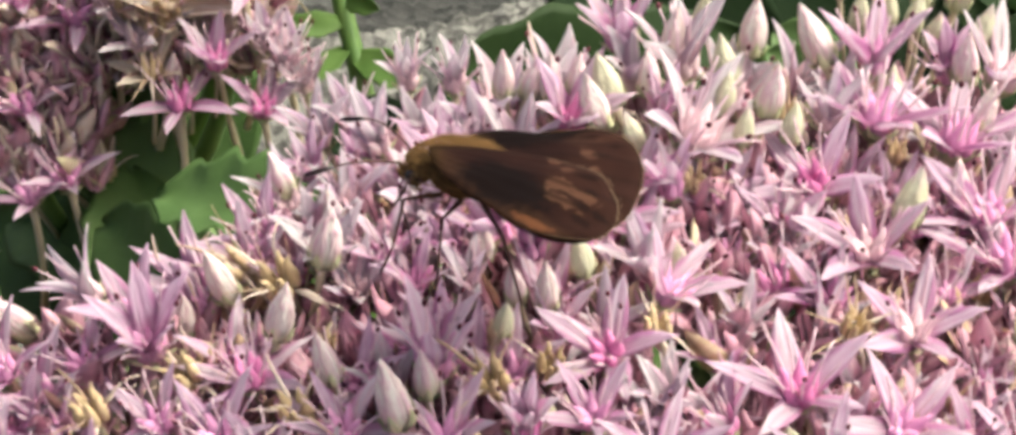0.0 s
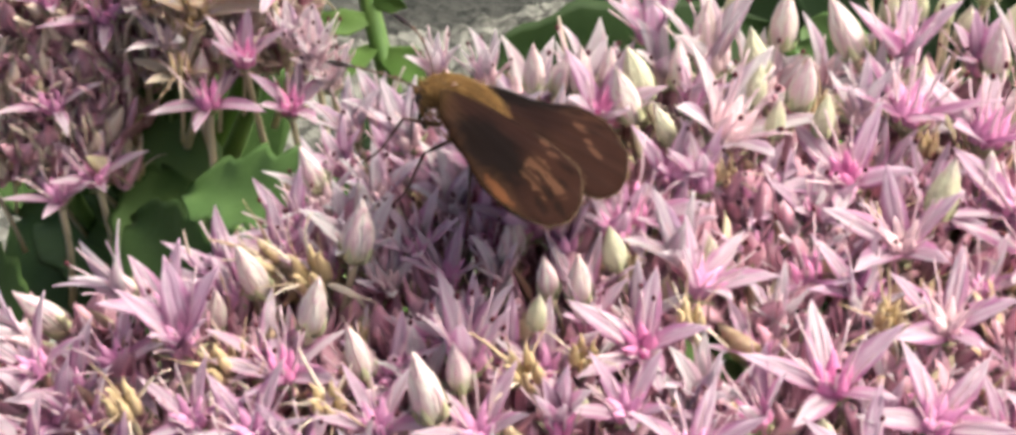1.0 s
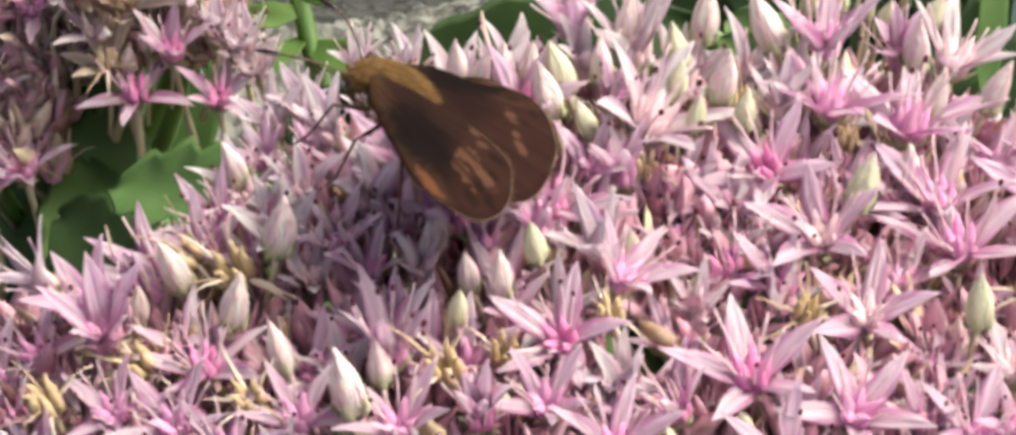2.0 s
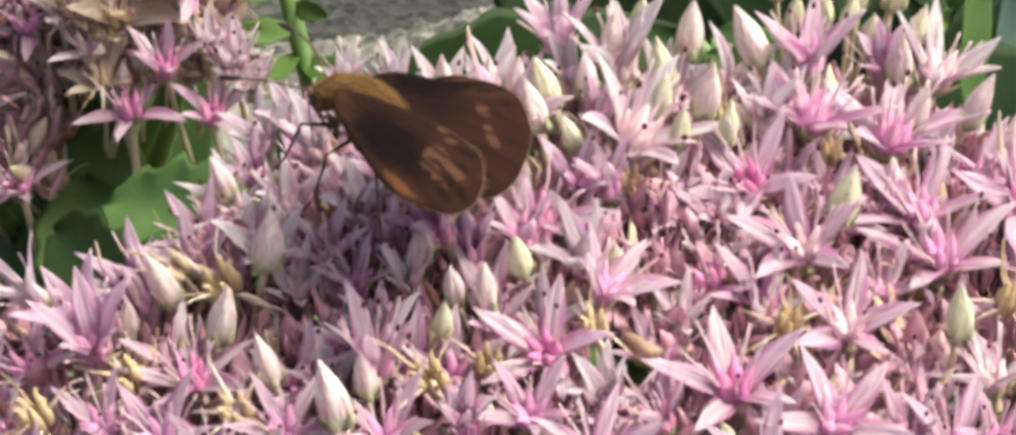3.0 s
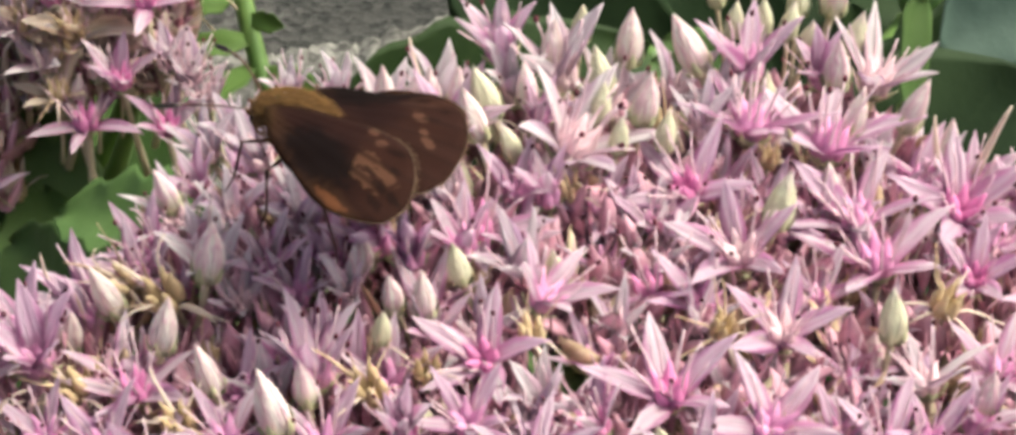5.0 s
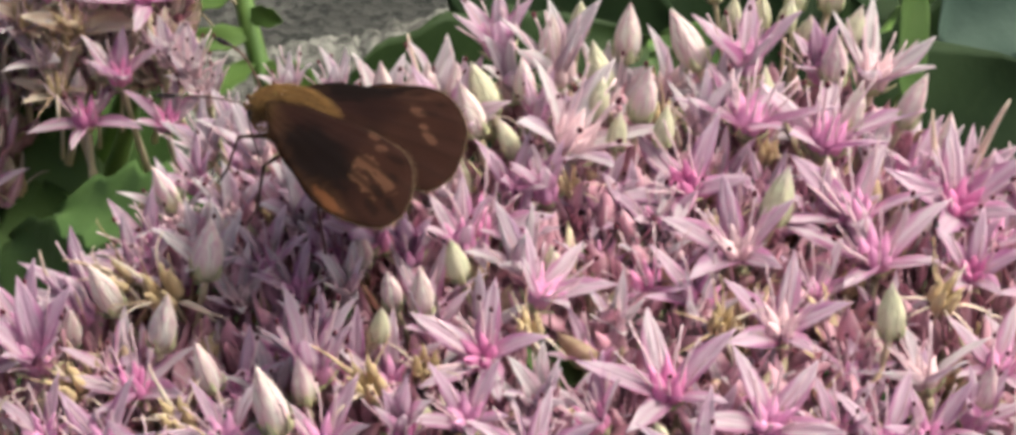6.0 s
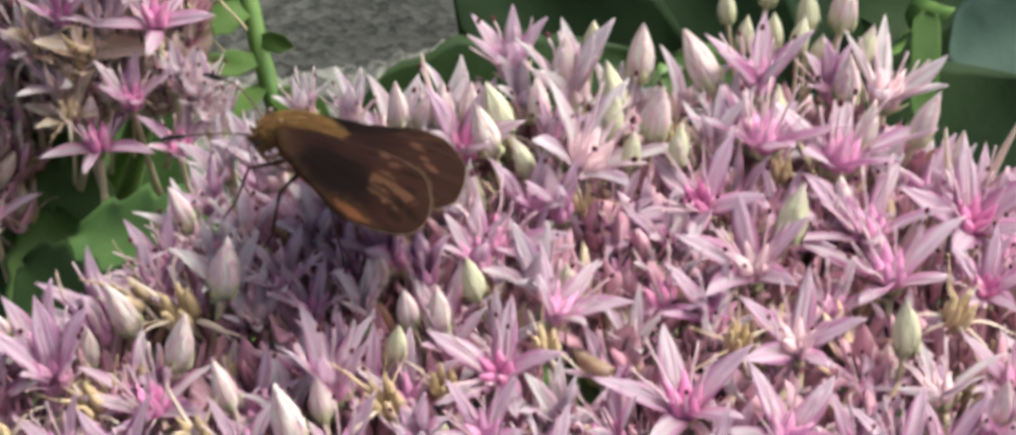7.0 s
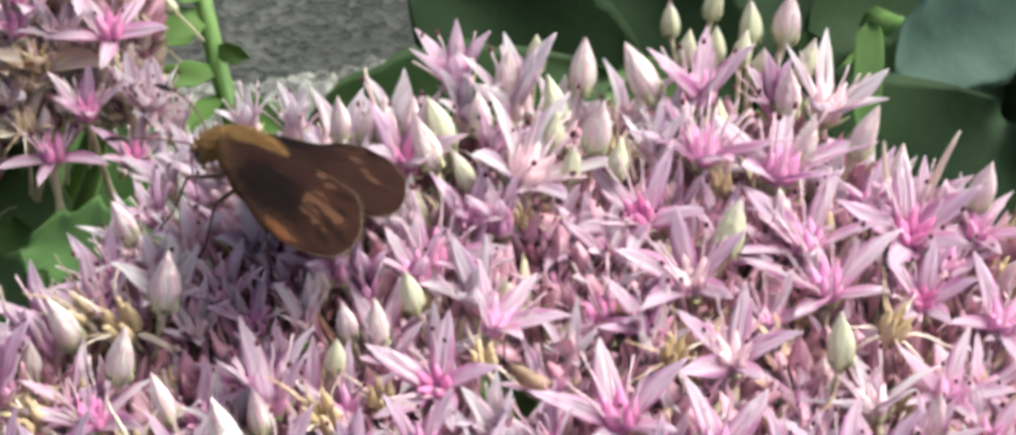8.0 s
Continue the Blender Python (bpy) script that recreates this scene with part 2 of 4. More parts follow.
# ---- mesh helpers ----
def mesh(name, verts, faces, mats, which=None, smooth=True):
    me = bpy.data.meshes.new(name)
    me.from_pydata(verts, [], faces)
    for m in mats:
        me.materials.append(m)
    if which is not None:
        me.polygons.foreach_set("material_index", which)
    if smooth:
        me.polygons.foreach_set("use_smooth", [True] * len(faces))
    me.update()
    return me


class Build:
    """Collects vertices and faces of one mesh."""

    def __init__(self):
        self.v, self.f, self.w = [], [], []

    def rings(self, rings, mat=0, caps=True):
        n, first = len(rings[0]), len(self.v)
        for r in rings:
            self.v.extend(tuple(p) for p in r)
        for i in range(len(rings) - 1):
            a, b = first + i * n, first + (i + 1) * n
            for j in range(n):
                k = (j + 1) % n
                self.f.append((a + j, a + k, b + k, b + j))
                self.w.append(mat)
        if caps:
            self.f.append(tuple(range(first + n - 1, first - 1, -1)))
            last = first + (len(rings) - 1) * n
            self.f.append(tuple(range(last, last + n)))
            self.w += [mat, mat]
        return self

    def tube(self, path, radii, sides=6, mat=0):
        path = [Vector(p) for p in path]
        rings = []
        side = Vector((0.31, 0.95, 0.05))
        for i, p in enumerate(path):
            d = (path[min(i + 1, len(path) - 1)] - path[max(i - 1, 0)]).normalized()
            a = d.cross(side)
            a = a.normalized() if a.length > 1e-4 else d.orthogonal().normalized()
            b = d.cross(a)
            r = radii[i] if isinstance(radii, (list, tuple)) else radii
            rings.append([p + r * (math.cos(t) * a + math.sin(t) * b) for t in (2 * math.pi * j / sides for j in range(sides))])
        return self.rings(rings, mat)

    def ball(self, c, rx, ry, rz, seg=8, rows=6, mat=0, turn=None):
        rings = []
        for i in range(rows + 1):
            a = math.pi * (0.02 + 0.96 * i / rows)
            ring = []
            for j in range(seg):
                t = 2 * math.pi * j / seg
                p = Vector((rx * math.sin(a) * math.cos(t), ry * math.sin(a) * math.sin(t), -rz * math.cos(a)))
                ring.append((turn @ p if turn else p) + Vector(c))
            rings.append(ring)
        return self.rings(rings, mat)

    def done(self, name, *mats, smooth=True):
        return mesh(name, self.v, self.f, mats, self.w, smooth)


def part(name, data, parent, m=None, label=""):
    ob = new(name, data)
    ob.parent = parent
    if m is not None:
        ob.matrix_basis = m
    if label:
        tagged(ob, label)
    return ob


def curve(a, b, bend, n=6):
    a, b, bend = Vector(a), Vector(b), Vector(bend)
    return [a.lerp(b, i / n) + bend * (4 * (i / n) * (1 - i / n)) for i in range(n + 1)]


def thing(name, base, label, category, group=""):
    ob = new(name)
    ob.empty_display_size = 0.005
    ob.location = base
    return tagged(ob, label, category, group)


# ---- flower pieces, in units of one petal length ----
def petal_mesh(rnd, mat):
    """A pointed, channelled petal along +x; 1 long."""
    b = Build()
    w, fold, curl, twist = rnd.uniform(0.118, 0.162), rnd.uniform(0.25, 0.65), rnd.uniform(-0.16, 0.10), rnd.uniform(-0.4, 0.4)
    sway = rnd.uniform(-0.05, 0.05)
    rings = []
    for i, x in enumerate((0.0, 0.14, 0.30, 0.46, 0.62, 0.78, 0.90, 1.0)):
        ww = w * (0.74, 0.90, 1.0, 0.97, 0.82, 0.53, 0.26, 0.03)[i]
        z = curl * x * x + 0.10 * x * (1 - x)
        y0 = sway * math.sin(3.1 * x)
        ring = []
        for a, h in ((-1.0, 1.0), (-0.55, 0.42), (0.0, 0.0), (0.55, 0.42), (1.0, 1.0), (0.5, 0.05), (0.0, -0.35), (-0.5, 0.05)):
            t = twist * x
            py, pz = a * ww, h * fold * ww
            ring.append((x, y0 + py * math.cos(t) - pz * math.sin(t), z + py * math.sin(t) + pz * math.cos(t) - (0.014 if h in (0.05, -0.35) else 0)))
        rings.append(ring)
    return b.rings(rings).done("petal", mat)


def stamen_mesh(rnd):
    """A filament that rises along +z, with its anther."""
    b = Build()
    h = rnd.uniform(0.62, 0.98)
    bend = rnd.uniform(-0.10, 0.16)
    path = [(bend * (i / 5) ** 2 + rnd.uniform(-0.01, 0.01), rnd.uniform(-0.012, 0.012), h * i / 5) for i in range(6)]
    b.tube(path, [0.022, 0.019, 0.017, 0.016, 0.014, 0.012], 5)
    if rnd.random() < 0.36:
        p = path[-1]
        b.ball((p[0], p[1], p[2] + 0.02), 0.030, 0.033, 0.046, 6, 4, 1)
    return b.done("stamen", FILAMENT, ANTHER)


def pistil_mesh(rnd, mat, spread):
    """Five tapered carpels round the axis."""
    b = Build()
    for i in range(5):
        a = 2 * math.pi * (i + 0.5) / 5 + rnd.uniform(-0.1, 0.1)
        c, s = math.cos(a), math.sin(a)
        h = rnd.uniform(0.36, 0.50)
        path = [(r * c, r * s, z) for r, z in ((0.05, 0.0), (0.10, 0.15 * h), (0.12 + 0.03 * spread, 0.45 * h), (0.13 + 0.10 * spread, 0.75 * h), (0.14 + 0.2 * spread, h))]
        b.tube(path, [0.075, 0.105, 0.095, 0.045, 0.010], 6)
    return b.done("pistil", mat)


def core_mesh(rnd):
    """The receptacle, five short sepals and the bent pedicel."""
    b = Build()
    b.ball((0, 0, -0.02), 0.15, 0.15, 0.13, 8, 5, 1)
    for i in range(5):
        a = 2 * math.pi * (i + 0.5) / 5
        c, s = math.cos(a), math.sin(a)
        b.rings([[Vector((r * c - q * s, r * s + q * c, z + e)) for q, e in ((-w, 0), (0, 0.02), (w, 0), (0, -0.02))] for r, z, w in ((0.10, -0.10, 0.05), (0.20, -0.02, 0.06), (0.30, 0.10, 0.004))], 1)
    x, y = rnd.uniform(-0.5, 0.5), rnd.uniform(-0.5, 0.5)
    b.tube(curve((0, 0, -0.05), (x, y, -2.3), (x * 0.2, -y * 0.2, 0), 5), [0.07, 0.062, 0.06, 0.062, 0.068, 0.075], 6, 0)
    return b.done("flower", STALK, SEPAL)


def bud_mesh(rnd, mat):
    """A closed bud along +z, 1 long, of five folded petals with creases between them."""
    b = Build()
    rings = []
    tw, fat = rnd.uniform(-0.6, 0.6), rnd.uniform(0.88, 1.05)
    tips = [rnd.uniform(-0.05, 0.05) for _ in range(5)]
    for i in range(10):
        z = i / 9
        r = (0.10, 0.175, 0.215, 0.226, 0.218, 0.196, 0.160, 0.112, 0.062, 0.010)[i] * fat
        ring = []
        for j in range(25):
            a = 2 * math.pi * j / 25
            q = abs(((a * 5 / (2 * math.pi)) % 1) - 0.5) * 2
            rib = 1.0 - (0.05 + 0.16 * z) * q ** 3
            lift = tips[int(a * 5 / (2 * math.pi)) % 5] * z * z
            ring.append((r * rib * math.cos(a + tw * z) + 0.03 * tw * z * z, r * rib * math.sin(a + tw * z), z + lift))
        rings.append(ring)
    return b.rings(rings).done("bud", mat)


def calyx_mesh(rnd):
    b = Build()
    for i in range(5):
        a = 2 * math.pi * (i + 0.5) / 5
        c, s = math.cos(a), math.sin(a)
        b.rings([[Vector((r * c - q * s, r * s + q * c, z + e)) for q, e in ((-w, 0), (0, 0.015), (w, 0), (0, -0.015))] for r, z, w in ((0.06, -0.03, 0.05), (0.20, 0.06, 0.085), (0.245, 0.20, 0.06), (0.25, 0.34, 0.005))], 1)
    x, y = rnd.uniform(-0.3, 0.3), rnd.uniform(-0.3, 0.3)
    b.tube(curve((0, 0, 0.03), (x, y, -1.9), (-x * 0.2, y * 0.2, 0), 5), [0.075, 0.058, 0.052, 0.052, 0.055, 0.06], 6, 0)
    return b.done("calyx", STALK, SEPAL)


def spent_mesh(rnd):
    """A withered heart of swollen carpels."""
    b = Build()
    for i in range(5):
        a = 2 * math.pi * i / 5 + rnd.uniform(-0.15, 0.15)
        c, s = math.cos(a), math.sin(a)
        h = rnd.uniform(0.5, 0.7)
        b.tube([(r * c, r * s, z) for r, z in ((0.08, 0), (0.17, 0.12 * h), (0.20, 0.45 * h), (0.19, 0.8 * h), (0.26, h))], [0.07, 0.105, 0.10, 0.045, 0.008], 6)
    x, y = rnd.uniform(-0.3, 0.3), rnd.uniform(-0.3, 0.3)
    b.tube(curve((0, 0, 0.03), (x, y, -2.0), (-x * 0.2, y * 0.2, 0), 4), [0.075, 0.06, 0.055, 0.055, 0.06], 6, 1)
    return b.done("spent_flower", DRY_HEART, STALK)


def wisp_mesh(rnd, mat):
    """A shrivelled petal or filament, curled and thin, along +x."""
    b = Build()
    n, z, y, ang, yaw = 7, 0.0, 0.0, rnd.uniform(0.3, 1.2), 0.0
    pts, x = [], 0.0
    for i in range(n + 1):
        pts.append((x, y, z))
        ang += rnd.uniform(-0.55, 0.25)
        yaw += rnd.uniform(-0.4, 0.4)
        x, y, z = x + 0.13 * math.cos(ang), y + 0.13 * math.sin(yaw) * 0.5, z + 0.13 * math.sin(ang)
    w = rnd.uniform(0.016, 0.05)
    rings = []
    for i, p in enumerate(pts):
        ww = w * (1 - 0.75 * i / n)
        rings.append([(p[0], p[1] - ww, p[2] + ww * 0.3), (p[0], p[1], p[2] + 0.008), (p[0], p[1] + ww, p[2] + ww * 0.3), (p[0], p[1], p[2] - 0.012)])
    return b.rings(rings).done("dry_petal", mat)


RND = random.Random(11)
PETALS = [petal_mesh(RND, PETAL) for _ in range(10)]
PALE_PETALS = [petal_mesh(RND, PETAL_PALE) for _ in range(7)]
STAMENS = [stamen_mesh(RND) for _ in range(8)]
PISTILS = [pistil_mesh(RND, CARPEL, s) for s in (0.1, 0.4, 0.7)] + [pistil_mesh(RND, CARPEL_PALE, s) for s in (0.2, 0.5)]
DEEP_PISTILS = [pistil_mesh(RND, CARPEL_DEEP, s) for s in (0.15, 0.4)]
CORES = [core_mesh(RND) for _ in range(5)]
BUD_SKINS = [bud_mesh(RND, BUD) for _ in range(5)]
GREEN_SKINS = [bud_mesh(RND, BUD_GREEN) for _ in range(4)]
CALYXES = [calyx_mesh(RND) for _ in range(5)]
HEARTS = [spent_mesh(RND) for _ in range(5)]
CREAM_PETALS = [petal_mesh(random.Random(i), PETAL_CREAM) for i in range(5)]
SPIKE = Build().tube([(0.02 * i * i / 9, 0, i / 6) for i in range(7)], [0.055, 0.05, 0.045, 0.04, 0.034, 0.026, 0.012], 7).done("filament", DRY_PALE)
WISPS = [wisp_mesh(RND, m) for m in (DRY_PALE, DRY_PALE, DRY_PALE, DRY, DRY, DRY_PALE, DRY)]


def upright(lean_x, lean_y, spin):
    """A turn whose z axis leans by degrees towards +x and +y, after a spin about it."""
    return Euler((radians(-lean_y), radians(lean_x), 0)).to_matrix().to_4x4() @ Matrix.Rotation(radians(spin), 4, "Z")


def place(head, x, y, z, turn, size):
    return Matrix.Translation(Vector((x, y, z)) * MM - head.location) @ turn @ Matrix.Scale(size * MM, 4)


def add_flower(head, x, y, z, size, spin, cup, lean_x, lean_y, rnd, stamens=9, pale=None, deep=False, loose=11, soft=False, broad=1.0, skins=None):
    """One open star: core with pedicel, pistil, five petals, stamens."""
    fl = part("flower", rnd.choice(CORES), head, place(head, x, y, z, upright(lean_x, lean_y, spin), size))
    if pale is None:
        pale = (cup > 48 and y < 30 and rnd.random() < 0.5) or (9 < y < 30 and rnd.random() < 0.8) or (y > 30 and rnd.random() < 0.35)
    part("pistil", rnd.choice(DEEP_PISTILS if deep else PISTILS[3:] if pale or soft else PISTILS[:3]), fl, Matrix.Rotation(rnd.uniform(0, 6), 4, "Z"))
    for i in range(5):
        up = cup + rnd.uniform(-loose, loose)
        m = Matrix.Rotation(radians(72 * i + 0.8 * rnd.uniform(-loose, loose)), 4, "Z") @ Matrix.Rotation(radians(-up), 4, "Y") @ Matrix.Translation((0.10, 0, 0)) @ Matrix.Rotation(rnd.uniform(-0.35, 0.35), 4, "X")
        part("petal", rnd.choice(skins or (PALE_PETALS if pale else PETALS)), fl, m @ Matrix.Scale(rnd.uniform(0.88, 1.06), 4) @ Matrix.Scale(broad, 4, (0, 1, 0)))
    for i in range(stamens):
        out = rnd.uniform(8, 30) + max(0, 30 - cup) * 0.5
        m = Matrix.Rotation(2 * math.pi * (i + rnd.uniform(-0.3, 0.3)) / stamens, 4, "Z") @ Matrix.Translation((0.10, 0, 0.02)) @ Matrix.Rotation(radians(out), 4, "Y")
        part("stamen", rnd.choice(STAMENS), fl, m)
    return fl


def add_bud(head, x, y, z, size, lean_x, lean_y, rnd, green=False):
    """A closed bud in its calyx."""
    m = place(head, x, y, z, upright(lean_x, lean_y, rnd.uniform(0, 360)), size)
    b = part("bud", rnd.choice(GREEN_SKINS if green else BUD_SKINS), head, m)
    part("calyx", rnd.choice(CALYXES), b)
    return b


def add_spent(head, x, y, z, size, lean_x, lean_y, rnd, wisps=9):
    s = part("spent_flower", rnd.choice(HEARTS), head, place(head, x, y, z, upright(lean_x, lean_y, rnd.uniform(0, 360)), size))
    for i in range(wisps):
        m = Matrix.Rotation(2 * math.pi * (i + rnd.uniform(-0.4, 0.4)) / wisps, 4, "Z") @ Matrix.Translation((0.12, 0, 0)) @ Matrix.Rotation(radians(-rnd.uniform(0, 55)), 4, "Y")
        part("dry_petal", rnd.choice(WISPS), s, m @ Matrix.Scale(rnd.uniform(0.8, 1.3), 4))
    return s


# ---- leaves ----
def leaf_mesh(rnd, length, width, mat, teeth=5, droop=0.15, bite=0.075, blunt=False):
    """A fleshy, spoon-shaped leaf along +x with a scalloped edge; metres."""
    b = Build()
    nx, ny = 22, 6
    top, low = [], []
    for i in range(nx + 1):
        s = i / nx
        w = width / 2 * max(0.0, math.sin(math.pi * min(0.999, s * 0.97 + 0.03) ** 1.25)) ** 0.55
        if blunt:
            w = width / 2 * min(1.0, 0.5 + 1.5 * s) * (1 - s ** 18) ** 0.5
        w *= 1 + (bite * math.sin(teeth * 2 * math.pi * s) if 0.35 < s < 0.97 else 0)
        w = max(w, width * 0.05)
        rows = []
        for j in range(-ny, ny + 1):
            a = j / ny
            z = 0.12 * width * a * a - droop * length * s * s + 0.012 * length * math.sin(7 * s + 3 * a)
            rows.append((s * length, a * w, z))
        th = 0.03 * width
        rings = [Vector(p) + Vector((0, 0, th * (1 - (abs(j) / ny) ** 4))) for j, p in zip(range(-ny, ny + 1), rows)]
        rings += [Vector(p) - Vector((0, 0, th * 0.7 * (1 - (abs(j) / ny) ** 4))) for j, p in reversed(list(zip(range(-ny, ny + 1), rows))[1:-1])]
        top.append(rings)
    return b.rings(top).done("leaf", mat)


def aim(at, tip, face):
    """The pose of a leaf at its base whose tip points to tip and whose upper side faces the direction face; millimetres."""
    x = (Vector(tip) - Vector(at)).normalized()
    z = Vector(face)
    z = (z - z.dot(x) * x).normalized()
    y = z.cross(x)
    m = Matrix((x, y, z)).transposed().to_4x4()
    m.translation = Vector(at) * MM
    return m


def add_leaf(plant, at, tip, face, width, mat, rnd, droop=0.1, teeth=5, label="", stalk=False, bite=0.075, blunt=False):
    length = (Vector(tip) - Vector(at)).length * MM
    me = leaf_mesh(rnd, length, width * MM, mat, teeth, droop, bite, blunt)
    leaf = part("leaf", me, plant, Matrix.Translation(-plant.location) @ aim(at, tip, face), label)
    if stalk:
        b = Build()
        a, c = Vector(at) * MM - plant.location, Vector((0.003, 0, max(0.02, at[2] * MM - GROUND_Z - 0.03)))
        b.tube(curve(a, c, (0, 0, -0.004), 8), [0.0009, 0.0009, 0.001, 0.0011, 0.0012, 0.0013, 0.0014, 0.0015, 0.0016], 8)
        part("petiole", b.done("petiole", STEM), plant)
    return leaf


# ---- ground ----
GROUND_Z = -0.150


def sheet(name, x0, x1, y0, y1, z, mat, n=1, rough=0.0, label=""):
    vs, fs = [], []
    for i in range(n + 1):
        for j in range(n + 1):
            x, y = x0 + (x1 - x0) * i / n, y0 + (y1 - y0) * j / n
            vs.append((x, y, z + rough * noise.noise((x * 90, y * 90, 0)) + rough * 0.5 * noise.noise((x * 400, y * 400, 3))))
    for i in range(n):
        for j in range(n):
            a = i * (n + 1) + j
            fs.append((a, a + n + 1, a + n + 2, a + 1))
    return tagged(new(name, mesh(name, vs, fs, [mat])), label, kind="structure")


sheet("ground", -40, 40, -40, 40, GROUND_Z, ASPHALT, 1, 0, "dark grey gritty asphalt ground behind the flowers")


def concrete_edging():
    """A worn strip of exposed concrete along the bed."""
    b = Build()
    rings = []
    xs = [-2.0 + 0.02 * i for i in range(93)] + [-0.14 + 0.0005 * i for i in range(561)] + [0.16 + 0.02 * i for i in range(93)]
    for x in xs:
        e = lambda q: (0.003 * noise.noise((x * 45, 4, 1)) if q > 10 else 0) + 0.002 * noise.noise((x * 110, q, 1)) + 0.0022 * noise.noise((x * 420, q, 2)) + 0.001 * noise.noise((x * 1100, q, 3))
        ring = []
        for y, z in ((0.10, -0.012), (0.10, 0.010), (0.13, 0.014), (0.17, 0.013), (0.203, 0.014), (0.2185, 0.013), (0.2245, 0.006), (0.2275, -0.012)):
            ring.append((x, y + 0.20 * x + e(y * 50), GROUND_Z + z + 0.6 * e(y * 90 + 7)))
        rings.append(ring)
    ob = new("kerb", b.rings(rings).done("kerb", CONCRETE))
    return tagged(ob, "weathered light grey concrete edging with exposed grit", kind="structure")


concrete_edging()


def flower_bed():
    """The soil on this side of the edging, in which the plants stand."""
    b = Build()
    n = 60
    rings = []
    for i in range(n + 1):
        x = -2.0 + 4.0 * i / n
        rings.append([(x, y + 0.20 * x, GROUND_Z + z + 0.002 * noise.noise((x * 30, y * 60, 5))) for y, z in ((-1.2, -0.01), (-1.2, 0.004), (-0.6, 0.005), (-0.2, 0.004), (0.0, 0.005), (0.098, 0.004), (0.098, -0.01))])
    ob = new("soil", b.rings(rings).done("soil", simple("soil_brown", (0.035, 0.024, 0.016), (0.085, 0.06, 0.04), 300, 0.95, 0.1, dist=0.002)))
    return tagged(ob, "dark brown garden soil under the plants", kind="structure")


flower_bed()

# ---- main sedum head ----
# open stars in the front of the crowd: base, petal length, spin, cup, leans, kind of heart (0 pink, 1 pale flower, 2 deep, 3 pale heart)
STARS_a = [
    (9.5, 3.5, -2.7, 4.66, 46, 26, -19, -15, 2),
    (12.2, -2.5, -2.9, 4.98, 17, 37, -12, -12, 3),
    (14.1, -8.7, -3.4, 4.52, 6, 35, -2, -13, 3),
    (7.6, -14.0, -3.3, 4.9, 28, 26, -5, -3, 2),
    (12.9, -15.8, -4.0, 4.63, 50, 30, 7, -18, 0),
    (20.2, -2.0, -4.0, 5.21, 27, 23, -7, 2, 0),
    (19.4, 1.9, -3.9, 5.23, 58, 31, -11, 0, 0),
    (17.9, 8.4, -3.4, 5.76, 13, 33, 11, 8, 0),
    (21.6, 16.4, -4.3, 5.05, 26, 44, 14, 1, 1),
    (13.3, 9.2, -2.6, 5.41, 60, 27, 10, 19, 0),
    (13.5, 14.9, -2.2, 4.98, 7, 46, 0, 7, 0),
]
STARS_b = [
    (18.3, 15.4, -3.1, 3.97, 15, 65, -11, -11, 0),
    (2.2, 6.0, -1.6, 6.02, 71, 35, 22, -5, 1),
    (1.8, 12.9, -1.5, 5.36, 20, 57, -7, 4, 1),
    (-1.7, 16.5, -1.9, 4.53, 68, 57, -13, -2, 0),
    (-3.1, -0.2, -2.9, 5.0, 60, 13, -7, 5, 2),
    (-2.5, -11.5, -2.8, 4.45, 68, 32, -15, -24, 2),
    (0.4, -6.9, -2.4, 4.28, 64, 46, 25, -3, 0),
    (7.1, -3.8, -5.0, 4.98, 19, 20, -18, 23, 2),
    (-21.8, -12.2, -4.7, 4.12, 31, 19, -13, 9, 2),
    (-12.0, -12.4, -3.4, 4.86, 50, 57, 2, 6, 0),
    (-6.9, -17.0, -3.5, 4.04, 68, 69, 0, -15, 2),
]
STARS_c = [
    (3.8, -15.7, -4.2, 3.88, 56, 43, -30, 11, 2),
    (-27.9, -8.7, -5.6, 5.09, 34, 63, -3, -12, 0),
    (25.6, 3.6, -4.5, 5.55, 26, 40, 3, -18, 2),
    (25.8, -2.0, -4.9, 4.18, 3, 49, -4, -25, 2),
    (-5.0, 7.6, -1.6, 4.84, 4, 53, 13, -13, 2),
    (22.0, -11.8, -4.6, 4.18, 25, 29, -15, 20, 1),
]
FLOWERS_b = [
    (-6.7, 0, -3.9, 3.38, -90, 20),
    (-36.1, -8.7, -7, 4.13, -80, 40),
    (-23.1, -16.1, -4.7, 4.13, -90, 35),
    (-31.7, -8.2, -6.8, 3.94, -60, 10),
    (-26.6, -14.6, -5.2, 3.76, -80, 30),
    (-17.7, 1.9, -2.8, 3.76, -60, 60),
    (-15, -3.1, -2.7, 3.94, -80, 60),
    (-19.9, 6.1, -3.9, 3.76, -75, 62),
    (-16.7, -4.9, -3.8, 3.76, -70, 55),
    (-13.3, -4.7, -3.3, 3.76, -90, 55),
    (-10.3, -5.2, -3.1, 3.57, -60, 60),
    (-20.9, 2.5, -3.7, 3.94, 20, 50),
    (-22.2, 0.4, -4, 4.06, 50, 48),
]
